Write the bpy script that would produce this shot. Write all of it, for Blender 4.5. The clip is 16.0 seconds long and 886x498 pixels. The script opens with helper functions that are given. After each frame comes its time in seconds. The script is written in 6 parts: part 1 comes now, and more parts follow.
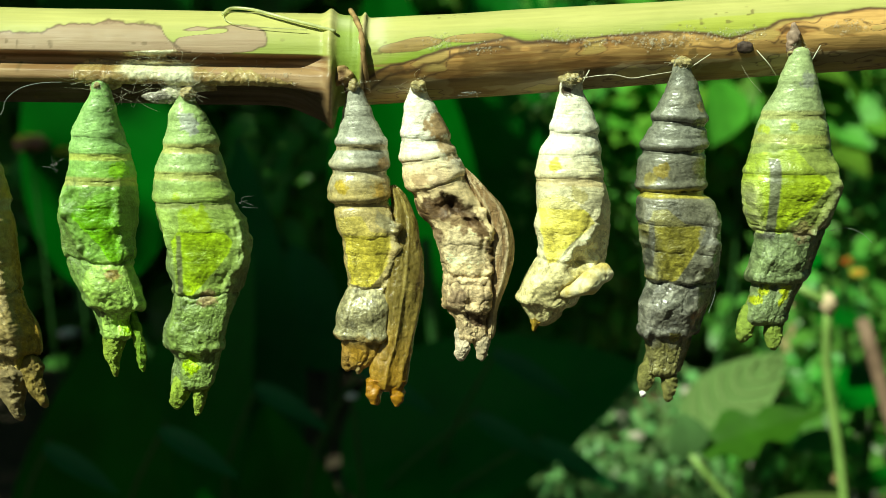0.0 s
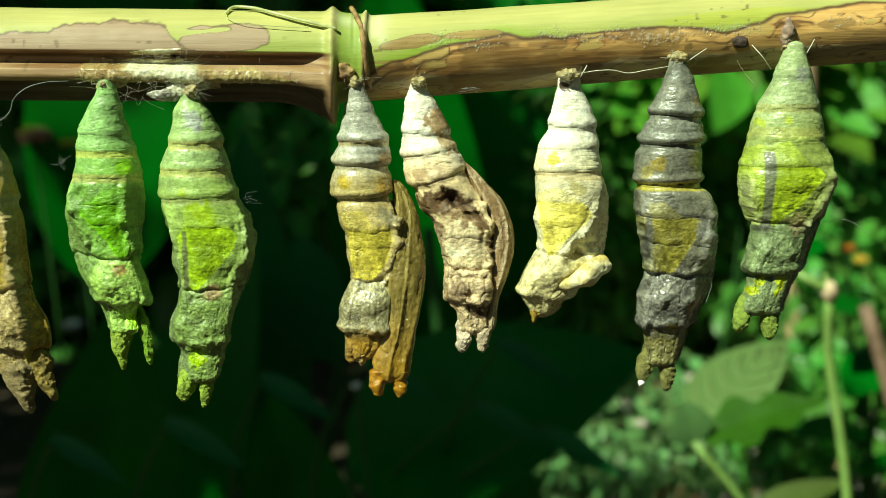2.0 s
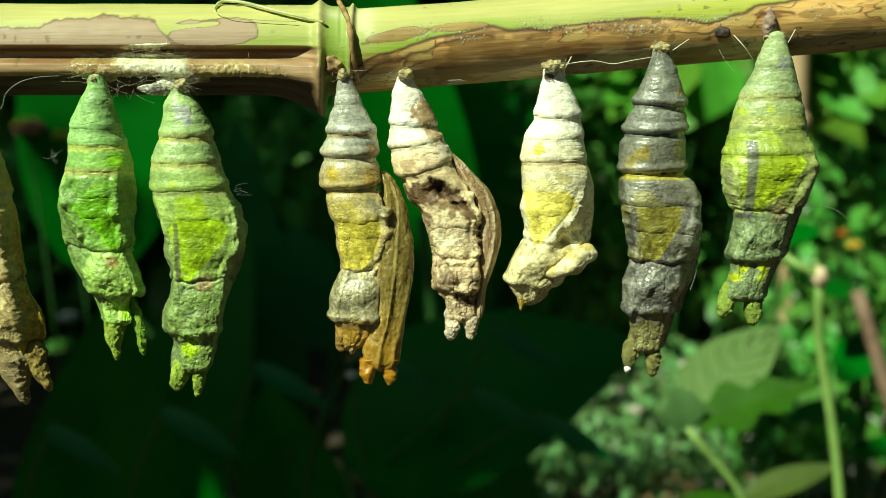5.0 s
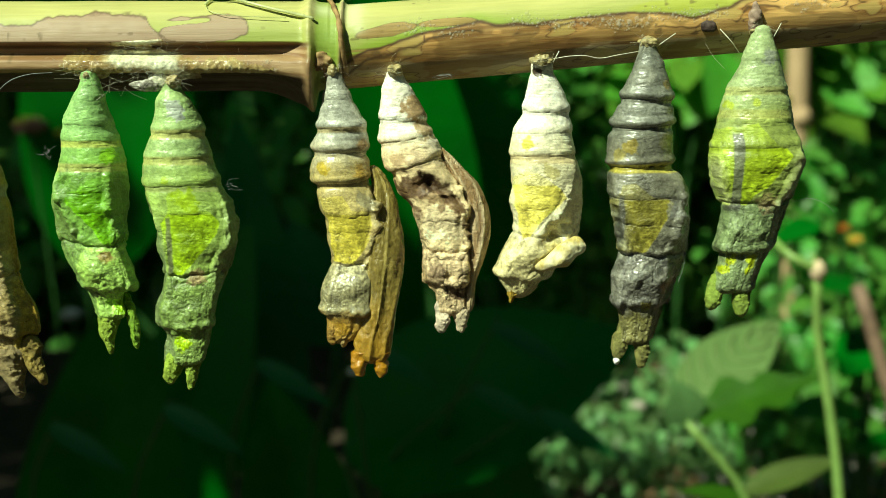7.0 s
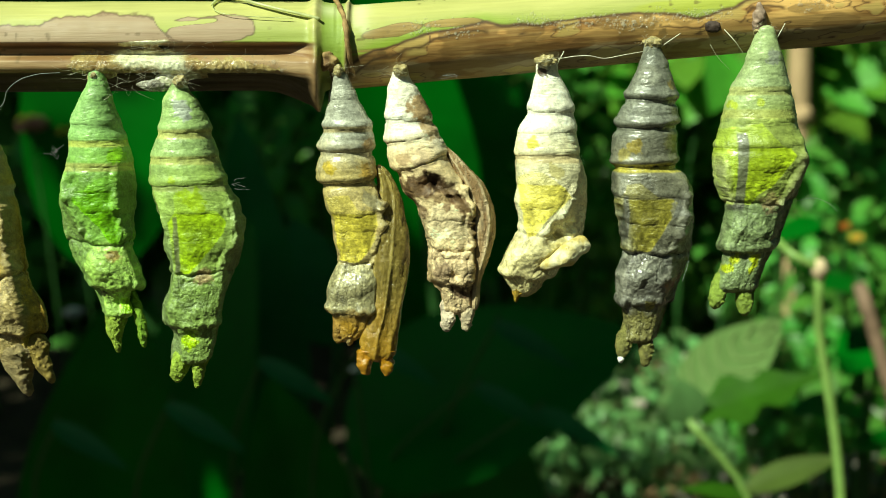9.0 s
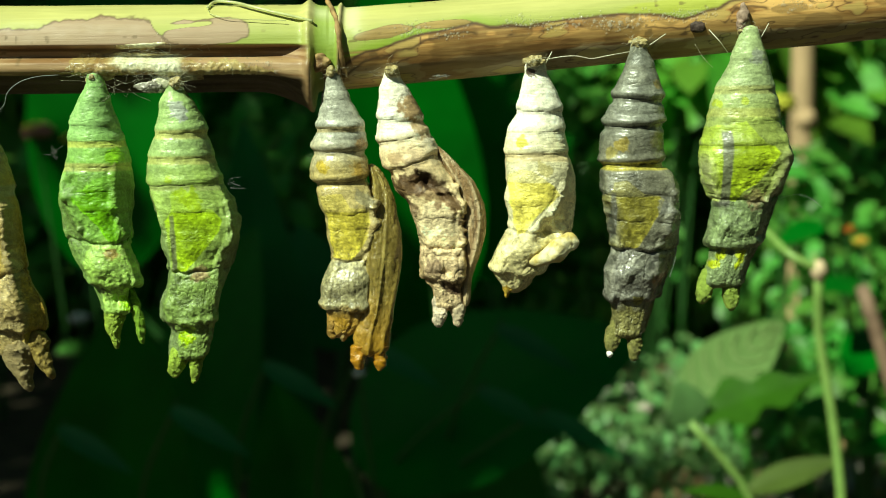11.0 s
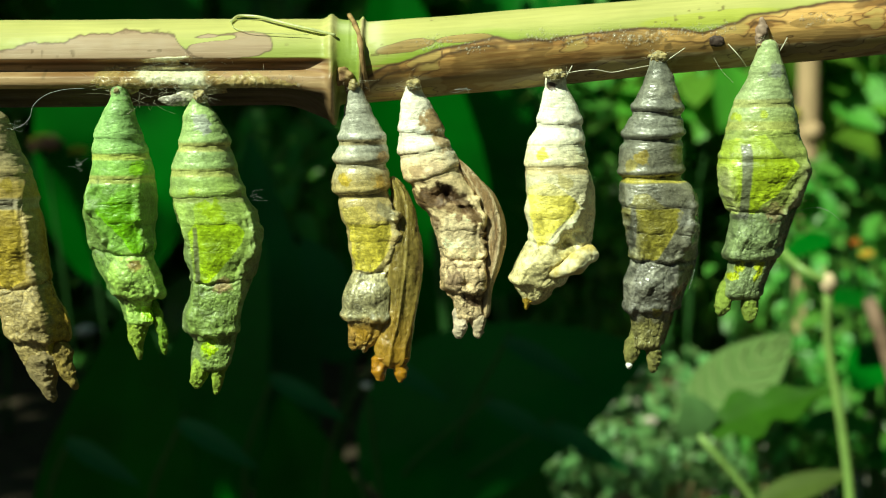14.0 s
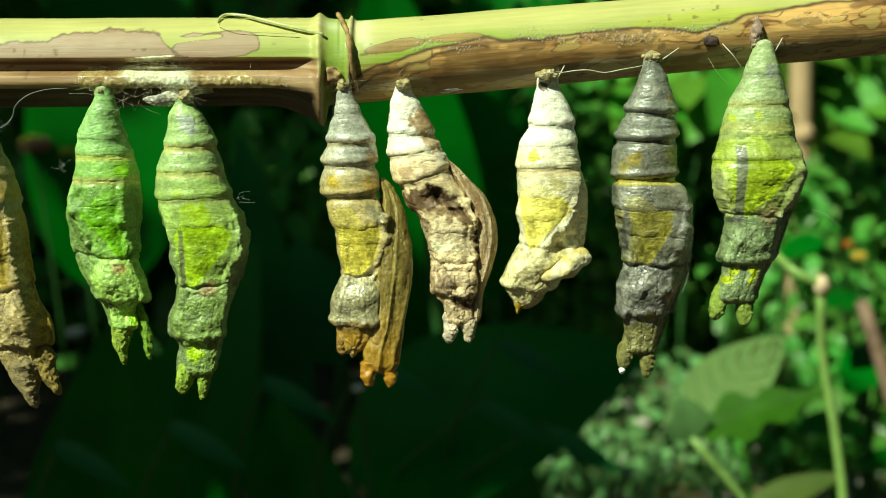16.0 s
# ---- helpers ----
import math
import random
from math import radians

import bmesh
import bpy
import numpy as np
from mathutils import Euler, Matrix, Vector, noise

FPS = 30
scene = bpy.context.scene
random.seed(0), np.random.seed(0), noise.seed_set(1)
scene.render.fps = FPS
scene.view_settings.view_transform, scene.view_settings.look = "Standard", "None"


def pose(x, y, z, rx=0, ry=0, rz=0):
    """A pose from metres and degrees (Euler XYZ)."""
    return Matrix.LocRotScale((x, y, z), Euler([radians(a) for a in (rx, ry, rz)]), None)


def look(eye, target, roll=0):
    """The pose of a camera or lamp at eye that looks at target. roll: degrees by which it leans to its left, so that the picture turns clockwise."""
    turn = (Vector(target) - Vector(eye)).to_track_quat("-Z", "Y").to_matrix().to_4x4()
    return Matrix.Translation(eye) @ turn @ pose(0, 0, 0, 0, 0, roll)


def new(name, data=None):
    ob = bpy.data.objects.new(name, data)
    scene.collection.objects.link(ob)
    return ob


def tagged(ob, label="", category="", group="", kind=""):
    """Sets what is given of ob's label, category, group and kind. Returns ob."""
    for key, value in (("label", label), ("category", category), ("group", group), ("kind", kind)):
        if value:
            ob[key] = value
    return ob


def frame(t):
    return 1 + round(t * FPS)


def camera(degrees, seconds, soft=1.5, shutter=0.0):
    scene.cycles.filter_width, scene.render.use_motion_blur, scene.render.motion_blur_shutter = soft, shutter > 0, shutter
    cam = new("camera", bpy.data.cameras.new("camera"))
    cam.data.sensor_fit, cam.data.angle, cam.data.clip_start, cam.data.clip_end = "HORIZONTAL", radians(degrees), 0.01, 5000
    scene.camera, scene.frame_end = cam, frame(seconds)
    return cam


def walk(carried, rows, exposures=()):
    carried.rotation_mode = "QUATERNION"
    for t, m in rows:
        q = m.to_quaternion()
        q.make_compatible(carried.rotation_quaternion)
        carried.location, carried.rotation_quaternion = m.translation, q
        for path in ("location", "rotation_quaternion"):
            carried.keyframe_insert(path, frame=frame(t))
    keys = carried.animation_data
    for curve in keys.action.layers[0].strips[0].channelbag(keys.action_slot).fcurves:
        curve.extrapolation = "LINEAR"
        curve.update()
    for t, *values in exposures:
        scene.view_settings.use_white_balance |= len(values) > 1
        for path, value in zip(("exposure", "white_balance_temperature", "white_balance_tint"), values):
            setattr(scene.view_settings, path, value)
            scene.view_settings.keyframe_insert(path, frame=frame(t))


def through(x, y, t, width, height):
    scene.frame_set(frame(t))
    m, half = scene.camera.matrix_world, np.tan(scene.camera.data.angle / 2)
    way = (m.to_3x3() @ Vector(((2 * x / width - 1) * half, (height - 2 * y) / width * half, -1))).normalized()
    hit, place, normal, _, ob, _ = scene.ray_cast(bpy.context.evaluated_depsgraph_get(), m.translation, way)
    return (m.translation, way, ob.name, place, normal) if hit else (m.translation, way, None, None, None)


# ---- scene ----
cam = camera(39.7, 16.0, 0.75)
MM = 0.001
EYE = 0.42            # height of the first eye over the ground
# seconds; eye in millimetres; yaw, pitch and roll in degrees
PATH = [
    (0.0, 0.20, 9.24, -0.03, -2.404, -5.644, 0.517),
    (0.5, 0.06, 8.11, 0.59, -2.199, -5.835, 0.341),
    (1.0, -0.63, 7.60, 1.07, -2.202, -5.956, 0.234),
    (1.5, -0.01, 7.35, 0.74, -2.281, -6.071, 0.199),
    (2.0, 0.42, 7.07, 0.68, -2.222, -6.170, 0.128),
    (2.5, 0.55, 6.88, 0.63, -2.083, -6.283, 0.065),
    (3.0, 0.95, 7.25, 0.81, -2.103, -6.435, 0.031),
    (3.5, 0.00, 6.52, 0.88, -2.231, -6.521, -0.105),
    (4.0, 0.59, 5.66, 1.30, -2.361, -6.558, -0.191),
    (6.5, 1.58, 4.62, 0.55, -2.381, -6.919, -0.465),
    (7.0, 2.50, 3.77, 0.79, -2.293, -6.854, -0.573),
    (7.5, 2.18, 3.14, 0.95, -2.167, -6.901, -0.592),
    (8.0, 2.57, 3.15, 0.96, -2.039, -6.908, -0.595),
    (8.5, 1.62, 3.47, 0.73, -2.096, -6.947, -0.488),
    (9.0, 1.97, 3.09, 1.01, -2.257, -6.950, -0.562),
    (11.5, 3.57, -0.43, 0.27, -1.905, -6.542, -0.867),
    (12.0, 3.10, -1.03, 0.41, -1.825, -6.392, -0.842),
    (12.5, 2.65, -1.62, 0.20, -1.676, -6.241, -0.778),
    (13.0, 2.64, -1.59, 0.53, -1.639, -6.142, -0.745),
    (13.5, 1.70, -1.03, 0.24, -1.719, -6.071, -0.670),
    (14.0, 1.60, -0.74, 0.40, -1.780, -6.074, -0.780),
    (14.5, 2.12, -0.05, 0.16, -1.703, -6.091, -0.860),
    (15.0, 2.84, 0.66, 0.14, -1.707, -6.015, -0.893),
    (15.5, 2.93, 1.37, 0.13, -1.888, -5.982, -0.828),
    (16.0, 1.94, 1.53, 0.31, -2.134, -6.006, -0.718),
]


def eye_pose(x, y, z, yaw, pitch, roll):
    a, b = radians(yaw), radians(pitch)
    eye = Vector((x * MM, y * MM, EYE + z * MM))
    return look(eye, eye + Vector((-math.sin(a) * math.cos(b), math.cos(a) * math.cos(b), math.sin(b))), roll)


walk(cam, [(t, eye_pose(*row)) for t, *row in PATH], [(0.0, 0.3, 6850, -22.0), (16.0, 0.3, 6850, -22.0)])
cam.data.dof.use_dof = True
cam.data.dof.focus_distance = 0.128
cam.data.dof.aperture_fstop = 38.0

# ---- light ----
SUN = Vector((-0.50, -0.53, 0.69)).normalized()      # the way to the sun
world = bpy.data.worlds.new("world")
scene.world = world
world.use_nodes = True
wn = world.node_tree
sky = wn.nodes.new("ShaderNodeTexSky")
sky.sky_type = "NISHITA"
sky.sun_disc = False
sky.sun_elevation = math.asin(SUN.z)
sky.sun_rotation = math.atan2(SUN.x, SUN.y)
wn.links.new(sky.outputs[0], wn.nodes["Background"].inputs[0])
wn.nodes["Background"].inputs[1].default_value = 0.026
sun = new("sun", bpy.data.lights.new("sun", "SUN"))
sun.data.energy, sun.data.angle, sun.data.color = 5.6, radians(0.6), (1.0, 0.95, 0.86)
sun.matrix_world = look((0, 0, 3), Vector((0, 0, 3)) - SUN)

# ---- noise and mesh tools ----
def lattice(ix, iy, iz, seed):
    h = (ix * 374761393 + iy * 668265263 + iz * 2147483647 + seed * 1274126177) & 0xFFFFFFFF
    h = ((h ^ (h >> 13)) * 1274126177) & 0xFFFFFFFF
    h = ((h ^ (h >> 16)) * 2246822519) & 0xFFFFFFFF
    return ((h ^ (h >> 15)) & 0xFFFF) / 32767.5 - 1.0


def grain(x, y, z, size, seed=0):
    """Smooth value noise from -1 to 1 with cells of that size."""
    x, y, z = np.broadcast_arrays(np.asarray(x, float) / size, np.asarray(y, float) / size, np.asarray(z, float) / size)
    i, j, k = np.floor(x).astype(np.int64), np.floor(y).astype(np.int64), np.floor(z).astype(np.int64)
    u, v, w = x - i, y - j, z - k
    u, v, w = (q * q * q * (q * (q * 6 - 15) + 10) for q in (u, v, w))
    total = 0
    for a in (0, 1):
        for b in (0, 1):
            for c in (0, 1):
                total = total + lattice(i + a, j + b, k + c, seed) * (u if a else 1 - u) * (v if b else 1 - v) * (w if c else 1 - w)
    return total


def fbm(x, y, z, size, octaves=4, seed=0):
    total, gain = 0, 1.0
    for o in range(octaves):
        total = total + gain * grain(x, y, z, size / 2 ** o, seed + 17 * o)
        gain *= 0.5
    return total / 1.6


def step(a, b, x):
    t = np.clip((x - a) / (b - a), 0, 1)
    return t * t * (3 - 2 * t)


def hump(x, centre, width):
    return np.exp(-((x - centre) / width) ** 2)


def mixed(a, b, f):
    f = np.asarray(f)[..., None]
    return np.asarray(a) * (1 - f) + np.asarray(b) * f


def eased(at, zs, values, blur):
    """A smooth curve through a few stations."""
    fine = np.linspace(zs[0], zs[-1], 400)
    v = np.interp(fine, zs, values)
    n = max(1, int(blur / (fine[1] - fine[0])))
    kernel = np.hanning(2 * n + 3)
    kernel /= kernel.sum()
    v = np.convolve(np.pad(v, n + 1, mode="edge"), kernel, "valid")
    return np.interp(at, fine, v)


def mesh_of(name, co, quads, material, pigment=None, grit=None, smooth=True):
    me = bpy.data.meshes.new(name)
    co = np.asarray(co, float).reshape(-1, 3)
    quads = np.asarray(quads, np.int32).reshape(-1, 4)
    me.vertices.add(len(co))
    me.vertices.foreach_set("co", co.ravel())
    me.loops.add(quads.size)
    me.loops.foreach_set("vertex_index", quads.ravel())
    me.polygons.add(len(quads))
    me.polygons.foreach_set("loop_start", np.arange(0, quads.size, 4, dtype=np.int32))
    me.polygons.foreach_set("loop_total", np.full(len(quads), 4, np.int32))
    me.update(calc_edges=True)
    me.polygons.foreach_set("use_smooth", np.full(len(quads), smooth))
    if pigment is not None:
        layer = me.attributes.new("pigment", "FLOAT_COLOR", "POINT")
        rgba = np.ones((len(co), 4))
        rgba[:, :3] = np.clip(np.asarray(pigment).reshape(-1, 3), 0.002, 0.95)
        if grit is not None:
            rgba[:, 3] = np.asarray(grit).ravel()
        layer.data.foreach_set("color", rgba.ravel())
    me.materials.append(material)
    me.validate()
    return me


def grid_quads(rows, cols, wrap=True, flip=False):
    r, c = np.meshgrid(np.arange(rows - 1), np.arange(cols if wrap else cols - 1), indexing="ij")
    d = (c + 1) % cols
    q = np.stack([r * cols + c, (r + 1) * cols + c, (r + 1) * cols + d, r * cols + d], -1).reshape(-1, 4)
    return q[:, ::-1] if flip else q


def part_mesh(name, me, parent, label=""):
    ob = new(name, me)
    ob.parent = parent
    return tagged(ob, label)


def empty_thing(name, at, label, category, group="", kind=""):
    ob = new(name)
    ob.location = at
    ob.empty_display_size = 0.005
    return tagged(ob, label, category, group, kind)


def tube(points, radii, sides=10, rough=0.0, seed=0, close=True):
    """Vertices and quads of a tube along a line of points."""
    p = np.asarray(points, float)
    r = np.broadcast_to(np.asarray(radii, float), len(p))
    t = np.gradient(p, axis=0)
    t /= np.linalg.norm(t, axis=1)[:, None] + 1e-12
    ref = np.array([0.0, 0.0, 1.0]) if abs(t[:, 2]).mean() < 0.8 else np.array([0.0, 1.0, 0.0])
    a = np.cross(t, ref)
    a /= np.linalg.norm(a, axis=1)[:, None] + 1e-12
    b = np.cross(t, a)
    th = np.linspace(0, 2 * np.pi, sides, endpoint=False)
    if close:
        p = np.vstack([p[:1], p, p[-1:]])
        a, b = np.vstack([a[:1], a, a[-1:]]), np.vstack([b[:1], b, b[-1:]])
        r = np.concatenate([[r[0] * 0.02], r, [r[-1] * 0.02]])
    co = p[:, None] + r[:, None, None] * (np.cos(th)[None, :, None] * a[:, None] + np.sin(th)[None, :, None] * b[:, None])
    if rough:
        size = float(r.mean())
        n = fbm(co[..., 0], co[..., 1], co[..., 2], size * 1.5, 3, seed)
        co = co + rough * n[..., None] * (co - p[:, None])
    return co.reshape(-1, 3), grid_quads(len(p), sides, flip=True)


def bent(points, n=24):
    """A smooth line through a few points."""
    p = np.asarray(points, float)
    s = np.concatenate([[0], np.cumsum(np.linalg.norm(np.diff(p, axis=0), axis=1))])
    out = []
    m = np.gradient(p, s, axis=0) if len(p) > 2 else np.repeat((p[1:] - p[:1]) / s[-1], 2, 0)
    for u in np.linspace(0, s[-1], n):
        i = min(max(np.searchsorted(s, u) - 1, 0), len(p) - 2)
        h = s[i + 1] - s[i]
        q = (u - s[i]) / h
        out.append((2 * q ** 3 - 3 * q ** 2 + 1) * p[i] + (q ** 3 - 2 * q ** 2 + q) * h * m[i] + (3 * q ** 2 - 2 * q ** 3) * p[i + 1] + (q ** 3 - q ** 2) * h * m[i + 1])
    return np.array(out)


def joined(pieces):
    co, quads, base = [], [], 0
    for c, q in pieces:
        co.append(np.asarray(c).reshape(-1, 3))
        quads.append(np.asarray(q) + base)
        base += len(co[-1])
    return np.vstack(co), np.vstack(quads)


# ---- materials ----
def material(name):
    m = bpy.data.materials.new(name)
    m.use_nodes = True
    n = m.node_tree
    return m, n, n.nodes["Principled BSDF"]


def noise_node(n, scale, detail=4.0, rough=0.6, stretch=None):
    tex = n.nodes.new("ShaderNodeTexNoise")
    tex.inputs["Scale"].default_value, tex.inputs["Detail"].default_value, tex.inputs["Roughness"].default_value = scale, detail, rough
    co = n.nodes.new("ShaderNodeTexCoord")
    if stretch:
        mp = n.nodes.new("ShaderNodeMapping")
        mp.inputs["Scale"].default_value = stretch
        n.links.new(co.outputs["Object"], mp.inputs[0])
        n.links.new(mp.outputs[0], tex.inputs["Vector"])
    else:
        n.links.new(co.outputs["Object"], tex.inputs["Vector"])
    return tex.outputs["Fac"]


def ranged(n, value, low, high, a=0.3, b=0.7):
    r = n.nodes.new("ShaderNodeMapRange")
    r.inputs["From Min"].default_value, r.inputs["From Max"].default_value = a, b
    r.inputs["To Min"].default_value, r.inputs["To Max"].default_value = low, high
    n.links.new(value, r.inputs["Value"])
    return r.outputs[0]


def scaled(n, colour, factor):
    m = n.nodes.new("ShaderNodeMix")
    m.data_type, m.blend_type = "RGBA", "MULTIPLY"
    m.inputs["Factor"].default_value = 1.0
    n.links.new(colour, m.inputs["A"])
    n.links.new(factor, m.inputs["B"])
    return m.outputs["Result"]


def bump(n, p, height, strength, distance):
    b = n.nodes.new("ShaderNodeBump")
    b.inputs["Strength"].default_value, b.inputs["Distance"].default_value = strength, distance
    n.links.new(height, b.inputs["Height"])
    n.links.new(b.outputs[0], p.inputs["Normal"])


def pigmented(name, rough=(0.35, 0.6), fine=2600, relief=0.00006, spec=0.5, coat=0.0, stretch=None, sheer=0.0, vary=(0.72, 1.25), cells=0):
    """A surface whose pigment is laid on the mesh, with speckle, uneven gloss and fine relief."""
    m, n, p = material(name)
    at = n.nodes.new("ShaderNodeAttribute")
    at.attribute_name = "pigment"
    speck = noise_node(n, fine, 6.0, 0.7, stretch)
    col = scaled(n, at.outputs["Color"], ranged(n, speck, *vary))
    n.links.new(col, p.inputs["Base Color"])
    n.links.new(ranged(n, noise_node(n, fine * 0.2, 4.0), *rough), p.inputs["Roughness"])
    p.inputs["Specular IOR Level"].default_value = spec
    p.inputs["Coat Weight"].default_value = coat
    p.inputs["Coat Roughness"].default_value = 0.15
    if sheer:
        p.inputs["Transmission Weight"].default_value = sheer
    height = speck
    if cells:
        vor = n.nodes.new("ShaderNodeTexVoronoi")
        vor.inputs["Scale"].default_value = cells
        n.links.new(n.nodes["Texture Coordinate"].outputs["Object"], vor.inputs["Vector"])
        add = n.nodes.new("ShaderNodeMath")
        add.operation = "MULTIPLY_ADD"
        add.inputs[1].default_value = -0.22
        n.links.new(vor.outputs["Distance"], add.inputs[0])
        n.links.new(speck, add.inputs[2])
        height = add.outputs[0]
    bump(n, p, height, 0.8, relief)
    n.links.new(at.outputs["Alpha"], p.inputs["Normal"].links[0].from_node.inputs["Strength"])
    return m


def plain(name, colour, rough=0.5, vary=0.25, size=60, relief=0.0, spec=0.5, through=0.0, island=0.0, stretch=None):
    """One colour with mottling; through: part of the light that a leaf lets through."""
    m, n, p = material(name)
    rgb = n.nodes.new("ShaderNodeRGB")
    rgb.outputs[0].default_value = (*colour, 1)
    speck = noise_node(n, size, 5.0, 0.65, stretch)
    col = scaled(n, rgb.outputs[0], ranged(n, speck, 1 - vary, 1 + vary))
    if island:
        geo = n.nodes.new("ShaderNodeNewGeometry")
        col = scaled(n, col, ranged(n, geo.outputs["Random Per Island"], 1 - island, 1 + island, 0, 1))
        hue = n.nodes.new("ShaderNodeHueSaturation")
        n.links.new(ranged(n, geo.outputs["Random Per Island"], 0.475, 0.52, 0, 1), hue.inputs["Hue"])
        n.links.new(col, hue.inputs["Color"])
        col = hue.outputs[0]
    n.links.new(col, p.inputs["Base Color"])
    n.links.new(ranged(n, noise_node(n, size * 0.3, 3.0), rough * 0.8, min(1, rough * 1.25)), p.inputs["Roughness"])
    p.inputs["Specular IOR Level"].default_value = spec
    if relief:
        bump(n, p, speck, 0.6, relief)
    if through:
        tr = n.nodes.new("ShaderNodeBsdfTranslucent")
        mix = n.nodes.new("ShaderNodeMixShader")
        mix.inputs[0].default_value = through
        n.links.new(col, tr.inputs[0])
        n.links.new(p.outputs[0], mix.inputs[1])
        n.links.new(tr.outputs[0], mix.inputs[2])
        n.links.new(mix.outputs[0], n.nodes["Material Output"].inputs[0])
    return m


SHELL = pigmented("chrysalis_shell", (0.26, 0.55), 3200, 0.00028, 0.5, 0.1, vary=(0.78, 1.17), cells=5200)
SHELL_WAXY = pigmented("waxy_shell", (0.18, 0.48), 3000, 0.0003, 0.6, 0.35, vary=(0.64, 1.32), cells=4600)
SHELL_AMBER = pigmented("amber_shell", (0.15, 0.35), 1800, 0.00016, 0.6, 0.3, None, 0.25, (0.6, 1.3))
SHELL_DRY = pigmented("dry_shell", (0.42, 0.7), 3200, 0.00028, 0.35, vary=(0.74, 1.16), cells=5000)
SILK_FILM = pigmented("silk_film", (0.08, 0.3), 2600, 0.00012, 0.7, 0.4, vary=(0.6, 1.3))
CANE = pigmented("cane_skin", (0.42, 0.66), 2600, 0.00005, 0.4, 0.08, (0.04, 1, 1), vary=(0.95, 1.04))
BARK = pigmented("bark_skin", (0.5, 0.8), 1500, 0.00012, 0.3)
SILK_STRAW = plain("straw_silk", (0.46, 0.38, 0.18), 0.35, 0.4, 1200, 0.0003, 0.5, 0.15)
RIBBON = plain("ribbon_skin", (0.74, 0.77, 0.42), 0.25, 0.3, 600, 0.0001, 0.6, 0.5)


def clear_film(name):
    """A bubble's thin skin: mostly clear, a little milky, with sharp gloss."""
    m, n, p = material(name)
    p.inputs["Roughness"].default_value, p.inputs["Base Color"].default_value = 0.08, (0.75, 0.70, 0.55, 1)
    clear = n.nodes.new("ShaderNodeBsdfTransparent")
    mix = n.nodes.new("ShaderNodeMixShader")
    mix.inputs[0].default_value = 0.16
    n.links.new(clear.outputs[0], mix.inputs[1])
    n.links.new(p.outputs[0], mix.inputs[2])
    n.links.new(mix.outputs[0], n.nodes["Material Output"].inputs[0])
    return m


WET = clear_film("clear_wet")
THREAD = plain("thread", (0.70, 0.68, 0.52), 0.45, 0.15, 500, 0, 0.5, 0.2)
DRY_THREAD = plain("dry_thread", (0.30, 0.32, 0.30), 0.6, 0.2, 900)
SOIL = plain("soil", (0.055, 0.042, 0.028), 0.9, 0.5, 25, 0.01, 0.2)
LEAF = plain("leaf", (0.125, 0.335, 0.055), 0.38, 0.25, 40, 0.0004, 0.45, 0.5, 0.45)
LEAF_BRIGHT = plain("bright_leaf", (0.12, 0.32, 0.035), 0.45, 0.25, 40, 0.0004, 0.2, 0.4, 0.35)
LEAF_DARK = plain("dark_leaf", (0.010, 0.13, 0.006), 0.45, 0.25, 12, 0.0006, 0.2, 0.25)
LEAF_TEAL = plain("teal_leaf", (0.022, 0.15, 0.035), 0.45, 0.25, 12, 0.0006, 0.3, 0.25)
PETAL_YELLOW = plain("yellow_petal", (0.62, 0.62, 0.08), 0.5, 0.2, 200, 0, 0.4, 0.3)
VEIN = plain("pale_vein", (0.24, 0.34, 0.12), 0.5, 0.1, 100, 0, 0.3, 0.3)
LEAF_PALE = plain("pale_leaf", (0.15, 0.25, 0.075), 0.5, 0.15, 30, 0.0004, 0.4, 0.3)
STALK = plain("green_stalk", (0.21, 0.34, 0.085), 0.45, 0.2, 200, 0.0002, 0.4, 0.1)
WOOD = plain("weathered_wood", (0.40, 0.28, 0.16), 0.7, 0.3, 120, 0.0006, 0.3, 0, 0, (1, 1, 0.1))
STICK = plain("brown_stick", (0.20, 0.13, 0.09), 0.7, 0.3, 120, 0.0004, 0.3)
PETAL_ORANGE = plain("orange_petal", (0.62, 0.22, 0.03), 0.5, 0.2, 200, 0, 0.4, 0.3)
PETAL_PINK = plain("pink_petal", (0.55, 0.28, 0.24), 0.5, 0.2, 200, 0, 0.4, 0.3)
PETAL_WHITE = plain("whitish_petal", (0.62, 0.55, 0.48), 0.6, 0.2, 200, 0, 0.3, 0.3)
DOT_GREY = plain("grey_dot", (0.40, 0.42, 0.38), 0.7, 0.3, 300, 0, 0.3, 0.3)
LEAF_MINT = plain("mint_leaf", (0.16, 0.31, 0.105), 0.38, 0.25, 40, 0.0004, 0.45, 0.35, 0.4)
LEAF_FRESH = plain("fresh_leaf", (0.045, 0.135, 0.008), 0.45, 0.2, 60, 0.0003, 0.3, 0.45)
LEAF_OLIVE = plain("olive_leaf", (0.075, 0.115, 0.02), 0.5, 0.2, 60, 0.0003, 0.3, 0.35)
STALK_DARK = plain("dark_stalk", (0.03, 0.09, 0.02), 0.5, 0.2, 100, 0, 0.2)
JOINT = plain("pale_joint", (0.52, 0.40, 0.26), 0.55, 0.25, 300, 0.0002, 0.3)
CHALK = plain("chalk", (0.85, 0.85, 0.82), 0.4, 0.1, 900, 0, 0.5)
PEBBLE = plain("pebble", (0.36, 0.33, 0.29), 0.7, 0.3, 50, 0.002, 0.4, 0, 0.5)
LITTER = plain("dead_leaf", (0.26, 0.17, 0.09), 0.75, 0.3, 60, 0.001, 0.3, 0.2, 0.5)


